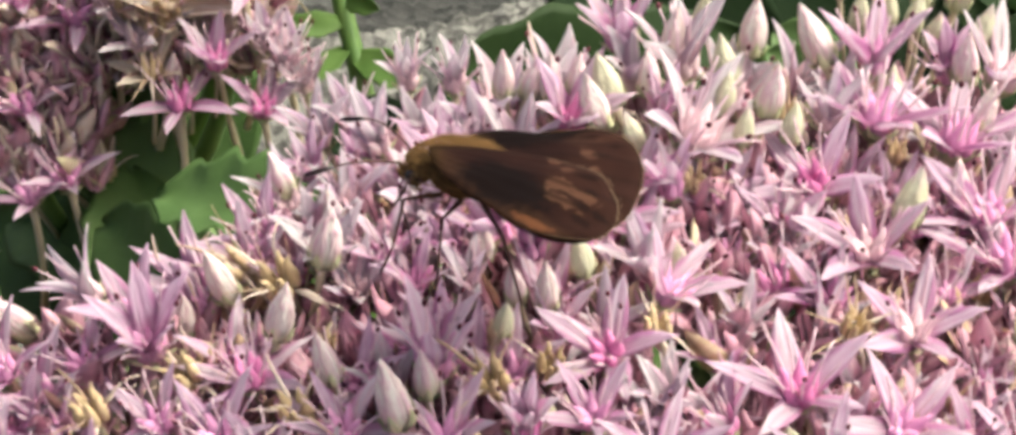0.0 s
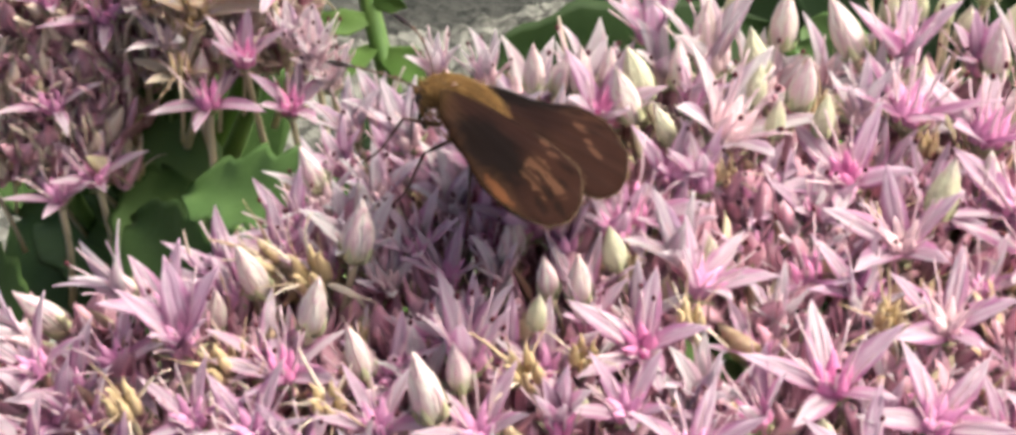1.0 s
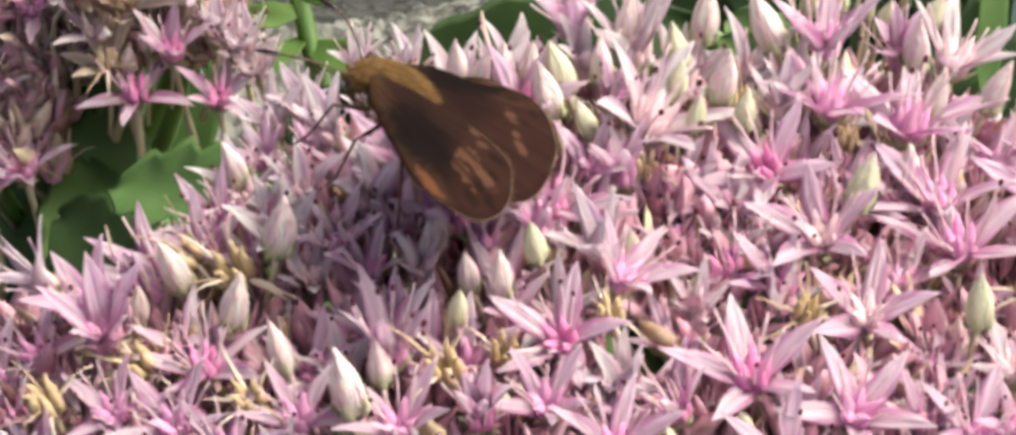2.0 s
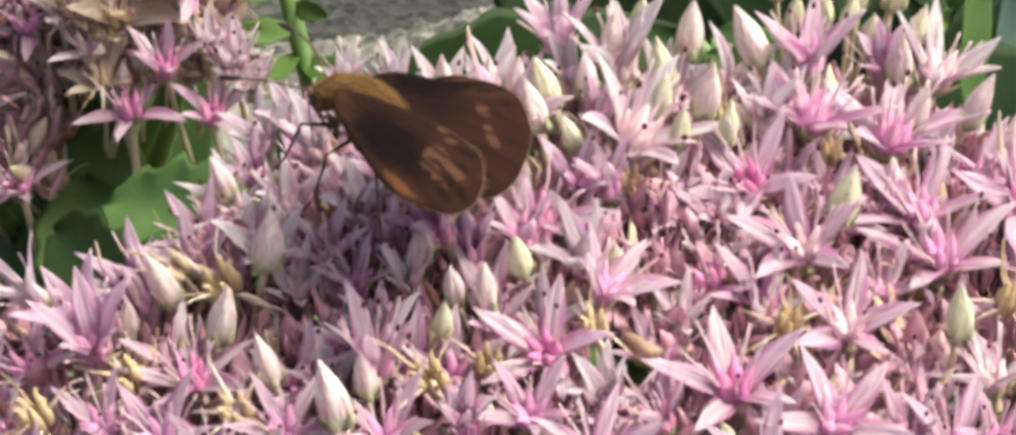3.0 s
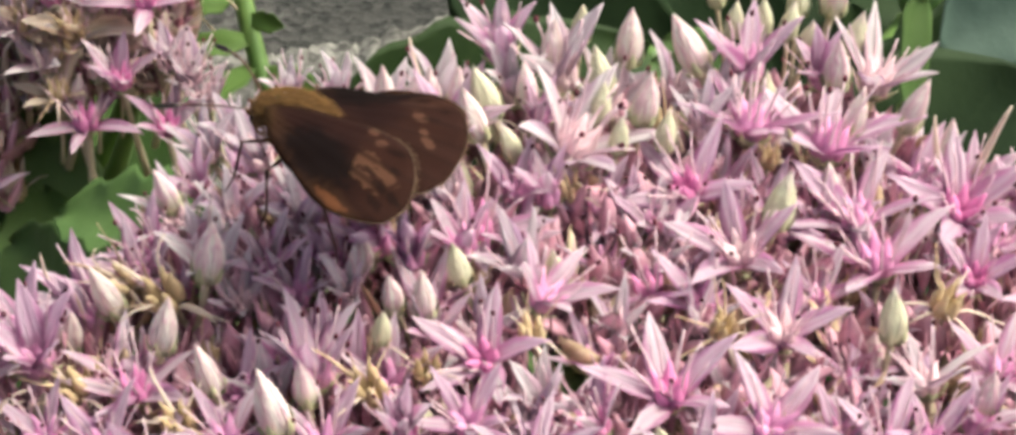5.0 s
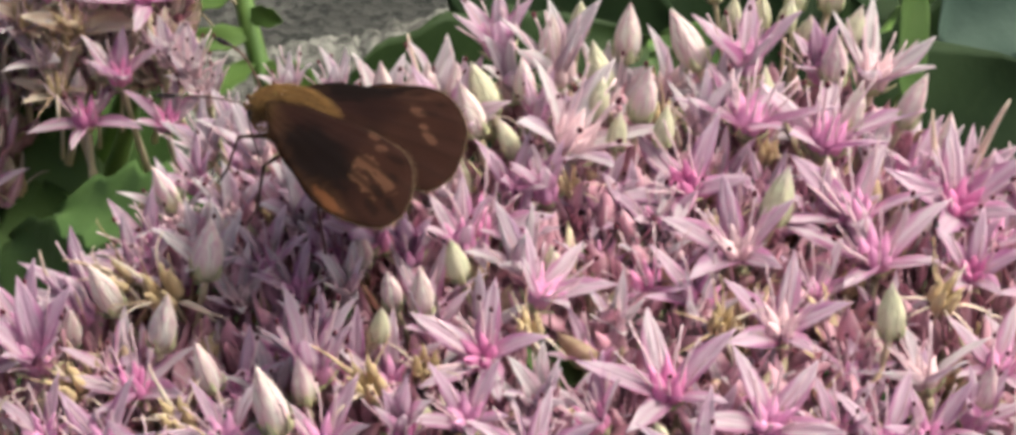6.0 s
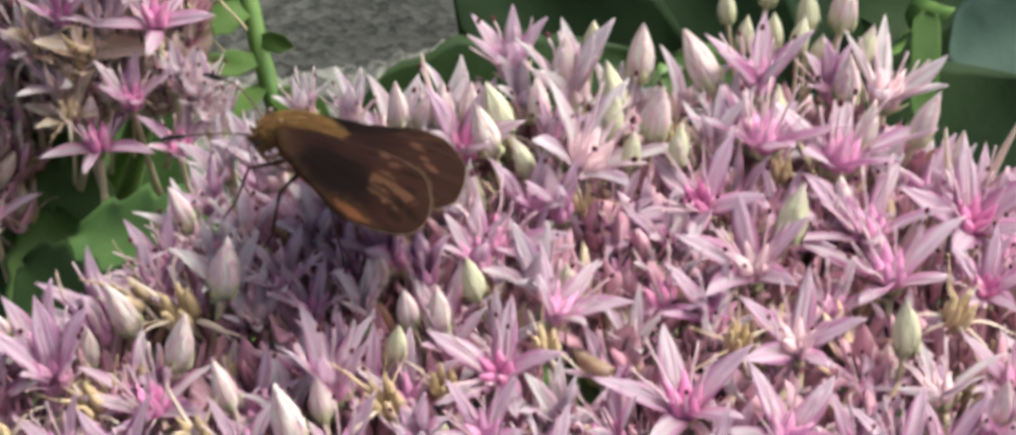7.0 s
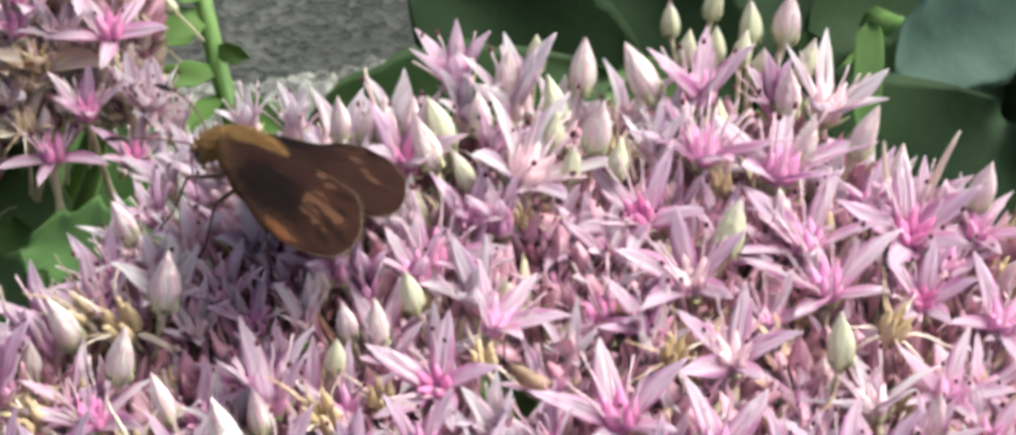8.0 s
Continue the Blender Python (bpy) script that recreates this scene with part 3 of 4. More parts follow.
FLOWERS_c = [
    (-22.6, -2, -4.2, 3.76, 10, 40),
    (-19.7, 9.3, -3.8, 3.57, 10, 58),
    (-18, 10, -3.1, 3.57, -20, 62),
    (30, 5.7, -5.2, 4.13, -90, 30),
    (30.3, -2.9, -5.2, 4.32, -90, 30),
    (26.3, -9.8, -4.7, 4.13, -70, 30),
    (24.4, -14.1, -4.7, 4.13, -80, 60),
    (18, -10.2, -5.2, 3.57, -60, 20),
    (16.6, -4.1, -4.2, 3.57, -80, 40),
    (4, 3.7, -3.6, 3.76, -90, 40),
    (-0.6, -0.6, -2.8, 3.38, -80, 40),
    (7.4, 1.4, -3.2, 3.57, -60, 45),
    (-3.4, -16.2, -2.6, 3.76, -90, 40),
    (-16.5, -16.5, -3.7, 4.13, -90, 40),
    (-11.1, -17.5, -3.2, 4.13, -90, 40),
    (9.1, -19.5, -3.4, 4.32, -70, 30),
]
FLOWERS_d = [
    (19.4, -16.7, -4.1, 4.32, -80, 30),
    (0.1, -18.9, -2.9, 4.32, -60, 30),
    (-20.2, -18.2, -4.5, 4.13, -80, 30),
    (-11.8, 11.6, -1.3, 3.38, -80, 66),
    (-14.7, 12.5, -1.8, 3.38, -75, 70),
    (21.6, -15.9, -4.4, 3.94, -90, 45),
    (4.9, -7.3, -3.8, 3.57, -70, 50),
    (-5.4, -8.4, -3.3, 3.57, -60, 60),
]
FLOWERS_e = [
    (10.3, 8.9, -1.4, 3.76, -60, 62),
    (0.4, 8.8, -1, 3.57, -80, 64),
]
BUDS_a = [
    (-6, -8.1, -2.3, 3.39, 0, 0),
    (-3.9, -5.9, -1.6, 3.03, -10, 0.6),
    (-17.4, -13.3, -3.4, 3.39, -12, 0),
    (-20.7, -10.1, -3.1, 3.75, 14, 0),
    (-18.5, -5, -2.1, 4.1, 12, 0),
    (-13.5, -17.2, -2.9, 4.28, -12, 0),
    (-8.8, 9.5, -0.8, 3.21, 0, 0),
    (-7.5, 9.5, -1, 2.68, 14, 0),
    (14.1, -0.7, -1.8, 3.92, 8, 0.5),
    (20.2, -9.4, -3, 3.57, -6, 0.6),
    (-8.4, -10.4, -2.2, 2.5, 8, 0.9),
    (-9.6, -2.9, -3.2, 2.85, 0, 0.4),
    (-7.6, -7.6, -2.3, 2.85, -6, 0.3),
    (25, -13.5, -4.7, 3.21, 0, 0.3),
    (-12.2, -14.3, -3.4, 3.21, -5, 0.1),
    (30, 6.7, -4.3, 3.57, 5, 0.2),
]
BUDS_b = [
    (-21.1, 2.8, -3.3, 3.21, -15, 0.2),
    (6, 14.5, -1, 4, 2, 0.2),
    (6.6, 7.9, -0.7, 3.71, 8, 0.4),
    (-2.3, 8.3, -0.5, 3.85, -16, 0.9),
    (-3, 6.1, -0.5, 3.75, -16, 0.3),
    (-0.8, 4.7, -1, 2.68, -22, 0.9),
    (4.5, 10.7, -0.6, 3.57, -12, 0.9),
    (3.1, 16.9, -0.9, 2.78, 2, 0.9),
    (10.5, 14, -1.2, 4.46, -26, 0.1),
    (12, 23, -2.4, 2.68, -5, 0.6),
    (12.7, 18.5, -1.7, 2.68, 4, 0.9),
    (14.8, 25.9, -3.1, 2.85, 5, 0.9),
    (17.2, 22.4, -2.7, 3.28, -5, 0.9),
    (19.4, 22.9, -3.1, 3.92, 2, 0.1),
    (22.8, 10.3, -3, 3.75, 16, 0.4),
    (18.9, 13.7, -2.3, 3.92, -4, 0.2),
]
BUDS_c = [
    (-0.2, 9.5, -0.6, 3.21, -4, 0.2),
    (5.1, 5.6, -1.1, 2.68, 6, 0.8),
    (19.4, 9.4, -2.5, 3.21, 10, 0.3),
    (-6.1, 9.7, -1.1, 3.39, 0, 0.1),
    (-4.6, 9.8, -1.1, 3.03, 6, 0.1),
    (1.2, 14.1, -0.8, 3.39, 4, 0.3),
    (4, 8.1, -0.8, 2.85, 8, 0.9),
    (17.2, 17.2, -2.2, 2.85, 4, 0.9),
    (20.2, 18.4, -2.8, 3.03, 10, 0.9),
    (14.7, 19.4, -2.1, 2.85, -4, 0.9),
    (16.2, 19, -2.2, 2.68, 6, 0.5),
    (7.9, 5.8, -1.1, 2.85, 4, 0.5),
]
SPENT_a = [
    (-8.7, -14.3, -2.6, 3.57),
    (10.6, -9.5, -2.3, 3),
    (23.4, -5.8, -3.8, 3.38),
    (0.1, -10.5, -1.9, 2.82),
    (-20.7, -5.3, -3.6, 4.13),
    (-23.4, -3.3, -4, 3.38),
    (-25.5, -11.4, -5.1, 3.57),
    (-5.7, -12.3, -3.2, 3),
    (-30.3, -13.9, -5.9, 3.57),
    (14.3, 7.6, -3.6, 2.63),
    (11.1, -0.6, -3, 2.63),
    (8.1, 10.5, -3.2, 2.63),
    (-19, -15.6, -3.9, 3.38),
    (2.4, 3.1, -2.5, 2.63),
]
LEFT_FLOWERS_a = [
    (-34, 46.5, -29.7, 4.74, -90, 15),
    (-27.8, 46.3, -29.9, 4.39, -54, 40),
    (-29.5, 52.4, -22.3, 4.99, -90, 12),
    (-42.5, 50.6, -24.5, 4.99, -80, 25),
    (-42.9, 42.9, -34.3, 4.74, -70, 35),
    (-46.3, 46.3, -29.9, 4.74, -70, 30),
    (-31.3, 48.5, -27.2, 4.24, -70, 55),
    (-36.7, 52.5, -22.1, 4.49, -70, 45),
    (-46.7, 51.3, -23.6, 4.74, -70, 30),
    (-45.8, 42, -35.4, 4.74, -90, 30),
    (-36.7, 54.1, -20.1, 4.74, -80, 30),
    (-32.2, 54.4, -19.7, 4.74, -80, 30),
]
LEFT_BUDS_a = [
    (-33.3, 48.7, -26.9, 3.5, 4, 0.3),
    (-31.5, 48.7, -26.9, 2.5, 8, 0.3),
    (-34.8, 47.6, -28.3, 3.25, 6, 0.2),
]
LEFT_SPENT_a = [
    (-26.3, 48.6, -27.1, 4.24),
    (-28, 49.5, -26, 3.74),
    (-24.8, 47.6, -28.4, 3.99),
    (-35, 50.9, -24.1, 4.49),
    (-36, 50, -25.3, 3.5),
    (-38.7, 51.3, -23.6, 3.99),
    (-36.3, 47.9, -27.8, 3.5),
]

RIM = ((-60, -4), (-40, -3), (-28, -2), (-23, 1.5), (-19, 6), (-16, 11), (-8, 15), (8, 18), (22, 19), (27, 10), (45, 8))


HOLE = (2.2, -9.6, 1.3, 3.6)   # a gap through which a leaf below shows


def in_hole(x, y):
    return ((x - HOLE[0]) / HOLE[2]) ** 2 + ((y - HOLE[1]) / HOLE[3]) ** 2 < 1


def rim(x):
    for (a, p), (b, q) in zip(RIM, RIM[1:]):
        if a <= x <= b:
            return p + (q - p) * (x - a) / (b - a)
    return -30


def dome(x, y):
    return -1.5 - 0.004 * x * x - 0.004 * y * y + 1.3 * math.exp(-((x + 13) / 9) ** 2 - ((y - 1) / 6) ** 2)


def lean(x, y, rnd, j=9):
    return 0.42 * x + (max(-26, min(0, x + 19) * 4) if y > -6 else 0) + rnd.uniform(-j, j), 0.25 * y - 9 + rnd.uniform(-j, j)


def branches(head, ends, fork, rnd):
    """The forked stalks that carry the flowers, from the fork point up to below each of the ends."""
    b = Build()
    b.tube(curve((0, 0, 0), fork - head.location, (0.002, 0, 0), 8), [0.0034] * 9, 10)
    part("stem", b.done("stem", STEM), head, label="thick pale green stem")
    for e in ends:
        b = Build()
        p = Vector(e) * MM - head.location
        b.tube(curve(fork - head.location, p, Vector((p.x - (fork - head.location).x, p.y - (fork - head.location).y, 0)) * 0.16, 6), [0.0014, 0.0012, 0.001, 0.0009, 0.0008, 0.0007, 0.0005], 7)
        part("branch", b.done("branch", STEM), head)


UNDER = simple("under_petal", (0.64, 0.34, 0.44), (0.78, 0.52, 0.60), 700, 0.6, 0.25, 0.3)


def under_growth(head, spots, dry, rnd, old=DRY):
    """The uncountable old petals and filaments low between the flowers, in one mesh."""
    b = Build()
    for x, y, z in spots:
        m = place(head, x, y, z, upright(rnd.uniform(-36, 36), rnd.uniform(-36, 36), rnd.uniform(0, 360)), rnd.uniform(2.4, 4.0))
        w, c = rnd.choice((0.04, 0.12, 0.17, 0.22, 0.26)), rnd.uniform(-0.3, 0.3)
        kind = 1 if rnd.random() < dry else (2 if rnd.random() < 0.06 else 0)
        b.rings([[m @ Vector((c * s * s + 0.02, y0, s + z0)) for y0, z0 in ((-w * k, 0.03 * k), (0, -0.02), (w * k, 0.03 * k), (0, -0.05))] for s, k in ((0, 0.5), (0.3, 1), (0.6, 0.8), (0.85, 0.4), (1, 0.05))], kind, caps=False)
    return tagged(part("old_petals", b.done("old_petals", UNDER, old, STALK), head, label="faded pink and tan old petals"), kind="stuff")


def main_head():
    rnd = random.Random(5)
    head = thing("sedum_plant", (0.004, 0.0, GROUND_Z), "pink sedum in full bloom with a broad flower head", "plant", "sedum plants")
    taken = []
    for x, y, z, size, spin, cup in FLOWERS_b + FLOWERS_c + FLOWERS_d + FLOWERS_e:
        lx, ly = lean(x, y, rnd, 5)
        add_flower(head, x, y, z - 0.17 * size, size, spin, cup, lx, ly, rnd, 10)
        taken.append((x, y, 2.7))
    for x, y, z, size, spin, cup, lx, ly, heart in STARS_a + STARS_b + STARS_c:
        add_flower(head, x, y, z, size, spin, cup, lx, ly, rnd, 10, heart == 1, heart == 2, 4, heart == 3, 1.22)
        taken.append((x, y, 2.9))
    for x, y, z, size, lx, tint in BUDS_a + BUDS_b + BUDS_c:
        add_bud(head, x, y, z, size, lx + 0.2 * x, 4 + rnd.uniform(-8, 6), rnd, tint > 0.45)
        taken.append((x, y, 1.7))
    for x, y, z, size in SPENT_a:
        lx, ly = lean(x, y, rnd)
        add_spent(head, x, y, z, size, lx, ly, rnd)
        taken.append((x, y, 2.2))
    # bare pale filaments that stand above the rest
    for x, y, z, long, lx in ((-6.6, 14.0, -2.5, 4.4, -16), (24.9, 8.0, -4.2, 4.5, -13), (27.2, 8.6, -4.8, 5.6, 13), (9.1, 7.6, -2.1, 3.4, -14), (-28.1, -2.2, -4.6, 2.6, -12)):
        part("filament", SPIKE, head, place(head, x, y, z - 0.4, upright(lx, 0, 0), long))
    # the crowd between them, sitting lower
    made = 0
    for _ in range(9000):
        x, y = rnd.uniform(-44, 40), rnd.uniform(-26, 19)
        if y > rim(x) - 1.0 or in_hole(x, y):
            continue
        kind = rnd.random()
        r = (1.35 if kind < 0.55 else 1.15) * (0.8 if y > rim(x) - 8 else 1.0)
        if any((x - a) ** 2 + ((y - b) * 1.0) ** 2 < max(r, c * 0.70) ** 2 for a, b, c in taken):
            continue
        taken.append((x, y, r * 1.35))
        lx, ly = lean(x, y, rnd, 16)
        z = dome(x, y) - rnd.uniform(1.8, 4.4) + (rnd.uniform(0.2, 1.6) if y > rim(x) - 7 else 0)
        if kind < 0.64:
            # towards the rear they stand half closed and crowd together
            near_rim = x < 4 and y > -7
            add_flower(head, x, y, z + (0.9 if near_rim else 0), rnd.uniform(3.8, 4.8) if near_rim else rnd.uniform(3.5, 4.5), rnd.uniform(0, 360), rnd.uniform(54, 74) if near_rim else rnd.uniform(25, 68), lx, ly, rnd, 5, broad=1.15 if near_rim else 1.0)
        elif kind < 0.82:
            add_bud(head, x, y, z, rnd.uniform(2.8, 3.9), lx, ly + 8, rnd, rnd.random() < 0.35)
        else:
            add_spent(head, x, y, z, rnd.uniform(2.2, 3.0), lx, ly, rnd, 10)
        made += 1
        if made > 330:
            break
    spots = [(rnd.uniform(-46, 42), rnd.uniform(-28, 19)) for _ in range(10000)]
    spots = [(x, y) for x, y in spots if y < rim(x) - 0.8 and not in_hole(x, y)]
    under_growth(head, [(x, y, dome(x, y) - 2.6 - rnd.uniform(0, 3.4)) for x, y in spots], 0.1, rnd)
    ends = [(x, y, dome(x, y) - 10) for x, y in ((-30, -9), (-22, -3), (-18, 5), (-12, -12), (-10, 8), (-4, -3), (0, -14), (2, 12), (6, 0), (10, -10), (14, 8), (18, -2), (20, -14), (22, 14), (26, 2), (30, -8))]
    branches(head, ends, Vector((0.002, 0.002, -0.045)), rnd)
    for at, tip, face, w, mat, droop in (
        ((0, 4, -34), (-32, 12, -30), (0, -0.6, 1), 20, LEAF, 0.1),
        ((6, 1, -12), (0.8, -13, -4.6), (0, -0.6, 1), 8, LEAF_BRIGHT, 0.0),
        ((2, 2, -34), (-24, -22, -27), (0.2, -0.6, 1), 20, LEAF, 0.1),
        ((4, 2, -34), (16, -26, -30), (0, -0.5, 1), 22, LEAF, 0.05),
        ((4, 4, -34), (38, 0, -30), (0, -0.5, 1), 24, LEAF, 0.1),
        ((0, 6, -34), (8, 40, -30), (0, -0.6, 0.8), 24, LEAF_SHADED, 0.1),
        ((6, 6, -30), (36, 30, -14), (0.1, -0.8, 0.6), 24, LEAF_SHADED, 0.05),
    ):
        add_leaf(head, at, tip, face, w, mat, rnd, droop)
    return head


main_head()


# ---- second sedum head, lower and behind ----
def in_gap(p):
    """The open stretch beside the main head where leaves show."""
    return p.x > -40.5 and p.z < -30.5


def left_head():
    rnd = random.Random(8)
    head = thing("sedum_plant", (-0.046, 0.062, GROUND_Z), "second pink sedum with partly withered flower head, lower behind the first", "plant", "sedum plants")
    up = Vector((0, 0.616, 0.788))
    back = Vector((0, 0.788, -0.616))
    taken = []
    for x, y, z, size, spin, cup in LEFT_FLOWERS_a:
        front = 1.0 if x > -41 else -1.6
        add_flower(head, x, y - front, z + 0.8 * front, size, spin, cup, 0.3 * (x + 40) + rnd.uniform(-8, 8), -6 + rnd.uniform(-8, 8), rnd, 8, False, x > -41, 8, broad=1.25 if x > -41 else 0.9)
        taken.append((x, z, 3.1))
    for x, y, z, size, spin in ((-37.2, 49.4, -26.0, 4.7, -60), (-39.6, 50.8, -24.0, 4.4, -30), (-33.8, 52.2, -22.3, 4.2, -80)):
        add_flower(head, x, y, z, size, spin, 42, rnd.uniform(-10, 10), -8, rnd, 9, True)
        taken.append((x, z, 2.4))
    for x, y, z, size, lx, tint in LEFT_BUDS_a:
        add_bud(head, x, y, z, size, lx, rnd.uniform(-10, 4), rnd)
        taken.append((x, z, 1.8))
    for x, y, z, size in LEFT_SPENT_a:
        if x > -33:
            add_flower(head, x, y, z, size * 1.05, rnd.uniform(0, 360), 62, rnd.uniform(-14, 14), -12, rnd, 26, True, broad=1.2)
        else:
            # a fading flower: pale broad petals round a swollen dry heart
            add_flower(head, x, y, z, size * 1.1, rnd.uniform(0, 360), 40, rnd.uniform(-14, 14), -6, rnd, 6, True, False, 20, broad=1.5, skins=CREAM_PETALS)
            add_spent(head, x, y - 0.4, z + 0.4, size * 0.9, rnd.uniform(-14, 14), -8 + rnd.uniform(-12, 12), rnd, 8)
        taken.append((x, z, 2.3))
    origin = Vector((-39, 47, -28))
    for _ in range(900):
        s, u = rnd.uniform(-20, 11.5), rnd.uniform(-8, 16)
        p = origin + Vector((s, 0, 0)) + up * u + back * rnd.uniform(3.2, 6.5)
        if s > 2 and u < 0.5 or in_gap(p) or any((p.x - a) ** 2 + (p.z - b) ** 2 < c * c for a, b, c in taken):
            continue
        taken.append((p.x, p.z, 2.0))
        k = rnd.random()
        if k < 0.34:
            add_flower(head, *p, rnd.uniform(3.4, 4.2), rnd.uniform(0, 360), rnd.uniform(25, 65), rnd.uniform(-15, 15), -10 + rnd.uniform(-15, 15), rnd, 7, True, skins=CREAM_PETALS if k < 0.2 else None)
        elif k < 0.6:
            add_bud(head, *p, rnd.uniform(2.8, 3.8), rnd.uniform(-15, 15), rnd.uniform(-15, 10), rnd)
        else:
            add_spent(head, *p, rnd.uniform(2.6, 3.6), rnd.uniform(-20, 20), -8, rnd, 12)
    spots = []
    for _ in range(6400):
        s, u = rnd.uniform(-20, 12), rnd.uniform(-8, 16)
        p = origin + Vector((s, 0, 0)) + up * u + back * rnd.uniform(3.0, 7.0)
        if (s < 2 or u > 0.5) and not in_gap(p):
            spots.append(p)
    under_growth(head, spots, 0.5, rnd, DRY_PALE)
    branches(head, [(-52, 52, -32), (-46, 48, -38), (-44, 58, -24), (-38, 52, -34), (-36, 60, -22), (-31, 52, -30), (-30, 58, -24)], Vector((-0.043, 0.060, -0.055)), rnd)
    return head


left_head()


# ---- foliage round the heads ----
def foliage():
    rnd = random.Random(21)
    plant = thing("sedum_plant", (0.03, 0.075, GROUND_Z), "leafy sedum stem with large fleshy green leaves, shaded ones coloured dark", "plant", "sedum plants")
    b = Build()
    b.tube(curve((0, 0, 0), (0.003, 0.0, 0.06), (0.002, 0, 0), 8), [0.0035] * 9, 10)
    part("stem", b.done("stem", STEM), plant)
    for at, tip, face, w, mat, droop, form in (
        ((9, 51, -26), (-14, 39, -22), (0.1, -0.75, 0.65), 9.9, LEAF, 0.04, 0),
        ((-20, 19, -17), (-33, 25, -21), (0.3, -0.4, 0.9), 7.1, LEAF_BRIGHT, 0.05, 1),
        ((-36, 44, -44), (-42, 55, -30), (0.2, -0.6, 0.8), 9.6, LEAF_BRIGHT, 0.05, 0),
        ((-36, 50, -53), (-48, 63, -43), (0.2, -0.6, 0.8), 10.7, LEAF_BRIGHT, 0.05, 0),
        ((-29, 36, -38), (-51, 54, -46), (0.2, -0.6, 0.8), 10.1, LEAF_BRIGHT, 0.08, 0),
        ((-37, 33, -41), (-39, 49, -37), (0.1, -0.8, 0.5), 7.4, LEAF_SIDE, 0.05, 0),
        ((-29, 19, -27), (-39, 34, -31), (-0.3, -0.7, 0.6), 7.9, LEAF_SIDE, 0.05, 0),
        ((13, 66, -39), (-7, 69, -27), (0, -0.85, 0.5), 14.2, LEAF_SHADED, 0.05, 0),
        ((22, 70, -43), (8, 84, -32), (-0.1, -0.85, 0.5), 14.8, LEAF_SHADED, 0.05, 0),
        ((28, 72, -48), (25, 89, -34), (0.1, -0.85, 0.5), 16.2, LEAF_SHADED, 0.05, 0),
        ((22, 43, -28), (40, 52, -25), (-0.6, -0.8, 0.1), 13.0, LEAF_SHADED, 0.08, 0),
        ((31, 37, -28), (34, 57, -27), (-0.6, -0.8, 0.1), 13.0, LEAF_SHADED, 0.05, 0),
        ((44, 46, -33), (37, 56, -28), (-0.6, -0.8, 0.1), 12.3, LEAF_SHADED, 0.05, 0),
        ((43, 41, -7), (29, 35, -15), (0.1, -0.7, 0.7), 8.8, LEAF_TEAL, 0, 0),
        ((43, 86, -38), (27, 74, -38), (0.1, -0.85, 0.5), 13.8, LEAF_SHADED, 0.05, 0),
        ((24.9, 22, -10), (24.9, 25, -3), (0.7, -0.5, 0.7), 3.1, LEAF_BRIGHT, 0, 2),
        ((-41, 42, -46), (-53, 58, -50), (-0.1, -0.8, 0.6), 11.5, LEAF_SIDE, 0.05, 0),
        ((-46, 32, -43), (-56, 47, -47), (-0.1, -0.8, 0.6), 10.0, LEAF_SIDE, 0.05, 0),
        ((-49, 66, -56), (-57, 76, -51), (-0.1, -0.8, 0.6), 12.5, LEAF_SIDE, 0.05, 0),
        ((-36, 76, -63), (-42, 92, -52), (-0.1, -0.8, 0.6), 15.5, LEAF_SIDE, 0.05, 0),
        ((-45, 79, -64), (-54, 95, -52), (-0.1, -0.8, 0.6), 16.8, LEAF_SIDE, 0.05, 0),
        ((-52, 82, -59), (-64, 96, -50), (-0.1, -0.8, 0.6), 16.8, LEAF_SIDE, 0.05, 0),
        ((-42, 87, -62), (-46, 103, -50), (-0.1, -0.8, 0.6), 14.7, LEAF_SIDE, 0.05, 0),
        ((24, 29, -14), (22, 33, -9), (-0.2, -0.95, 0.3), 2.7, LEAF, 0, 0),
        ((13, 23, -10), (8, 26, -9), (-0.2, -0.6, 0.8), 3.4, LEAF_BRIGHT, 0, 0),
        ((14, 31, -14), (9, 34, -13), (-0.2, -0.6, 0.8), 4.2, LEAF_BRIGHT, 0, 0),
        ((2, 29, -22), (-12, 40, -24), (0, -0.7, 0.7), 7.6, LEAF_SHADED, 0.05, 0),
        ((-4, 23, -24), (-24, 49, -31), (0, -0.7, 0.7), 8.1, LEAF_SHADED, 0.05, 0),
    ):
        add_leaf(plant, at, tip, face, w, mat, rnd, droop, stalk=True, bite=0.2 if form == 1 else 0.0 if form == 2 else 0.075, blunt=form == 2)
    shoot = thing("sedum_shoot", (-0.02, 0.09, GROUND_Z), "young bright green sedum shoot with small leaves", "plant")
    b = Build()
    pts = [Vector(p) * MM for p in ((-24.8, 67.9, -25.2), (-23.9, 65.3, -28.6), (-23.0, 62.7, -32.0), (-22.1, 60.7, -34.6), (-21.1, 58.4, -37.5), (-20.7, 55.1, -41.7), (-21.3, 50.2, -48.1))]
    b.tube([p - shoot.location for p in pts] + [Vector((0, 0, 0))], [0.0008, 0.0008, 0.0008, 0.0008, 0.0009, 0.001, 0.0013, 0.002], 10)
    part("stem", b.done("stem", STEM), shoot)
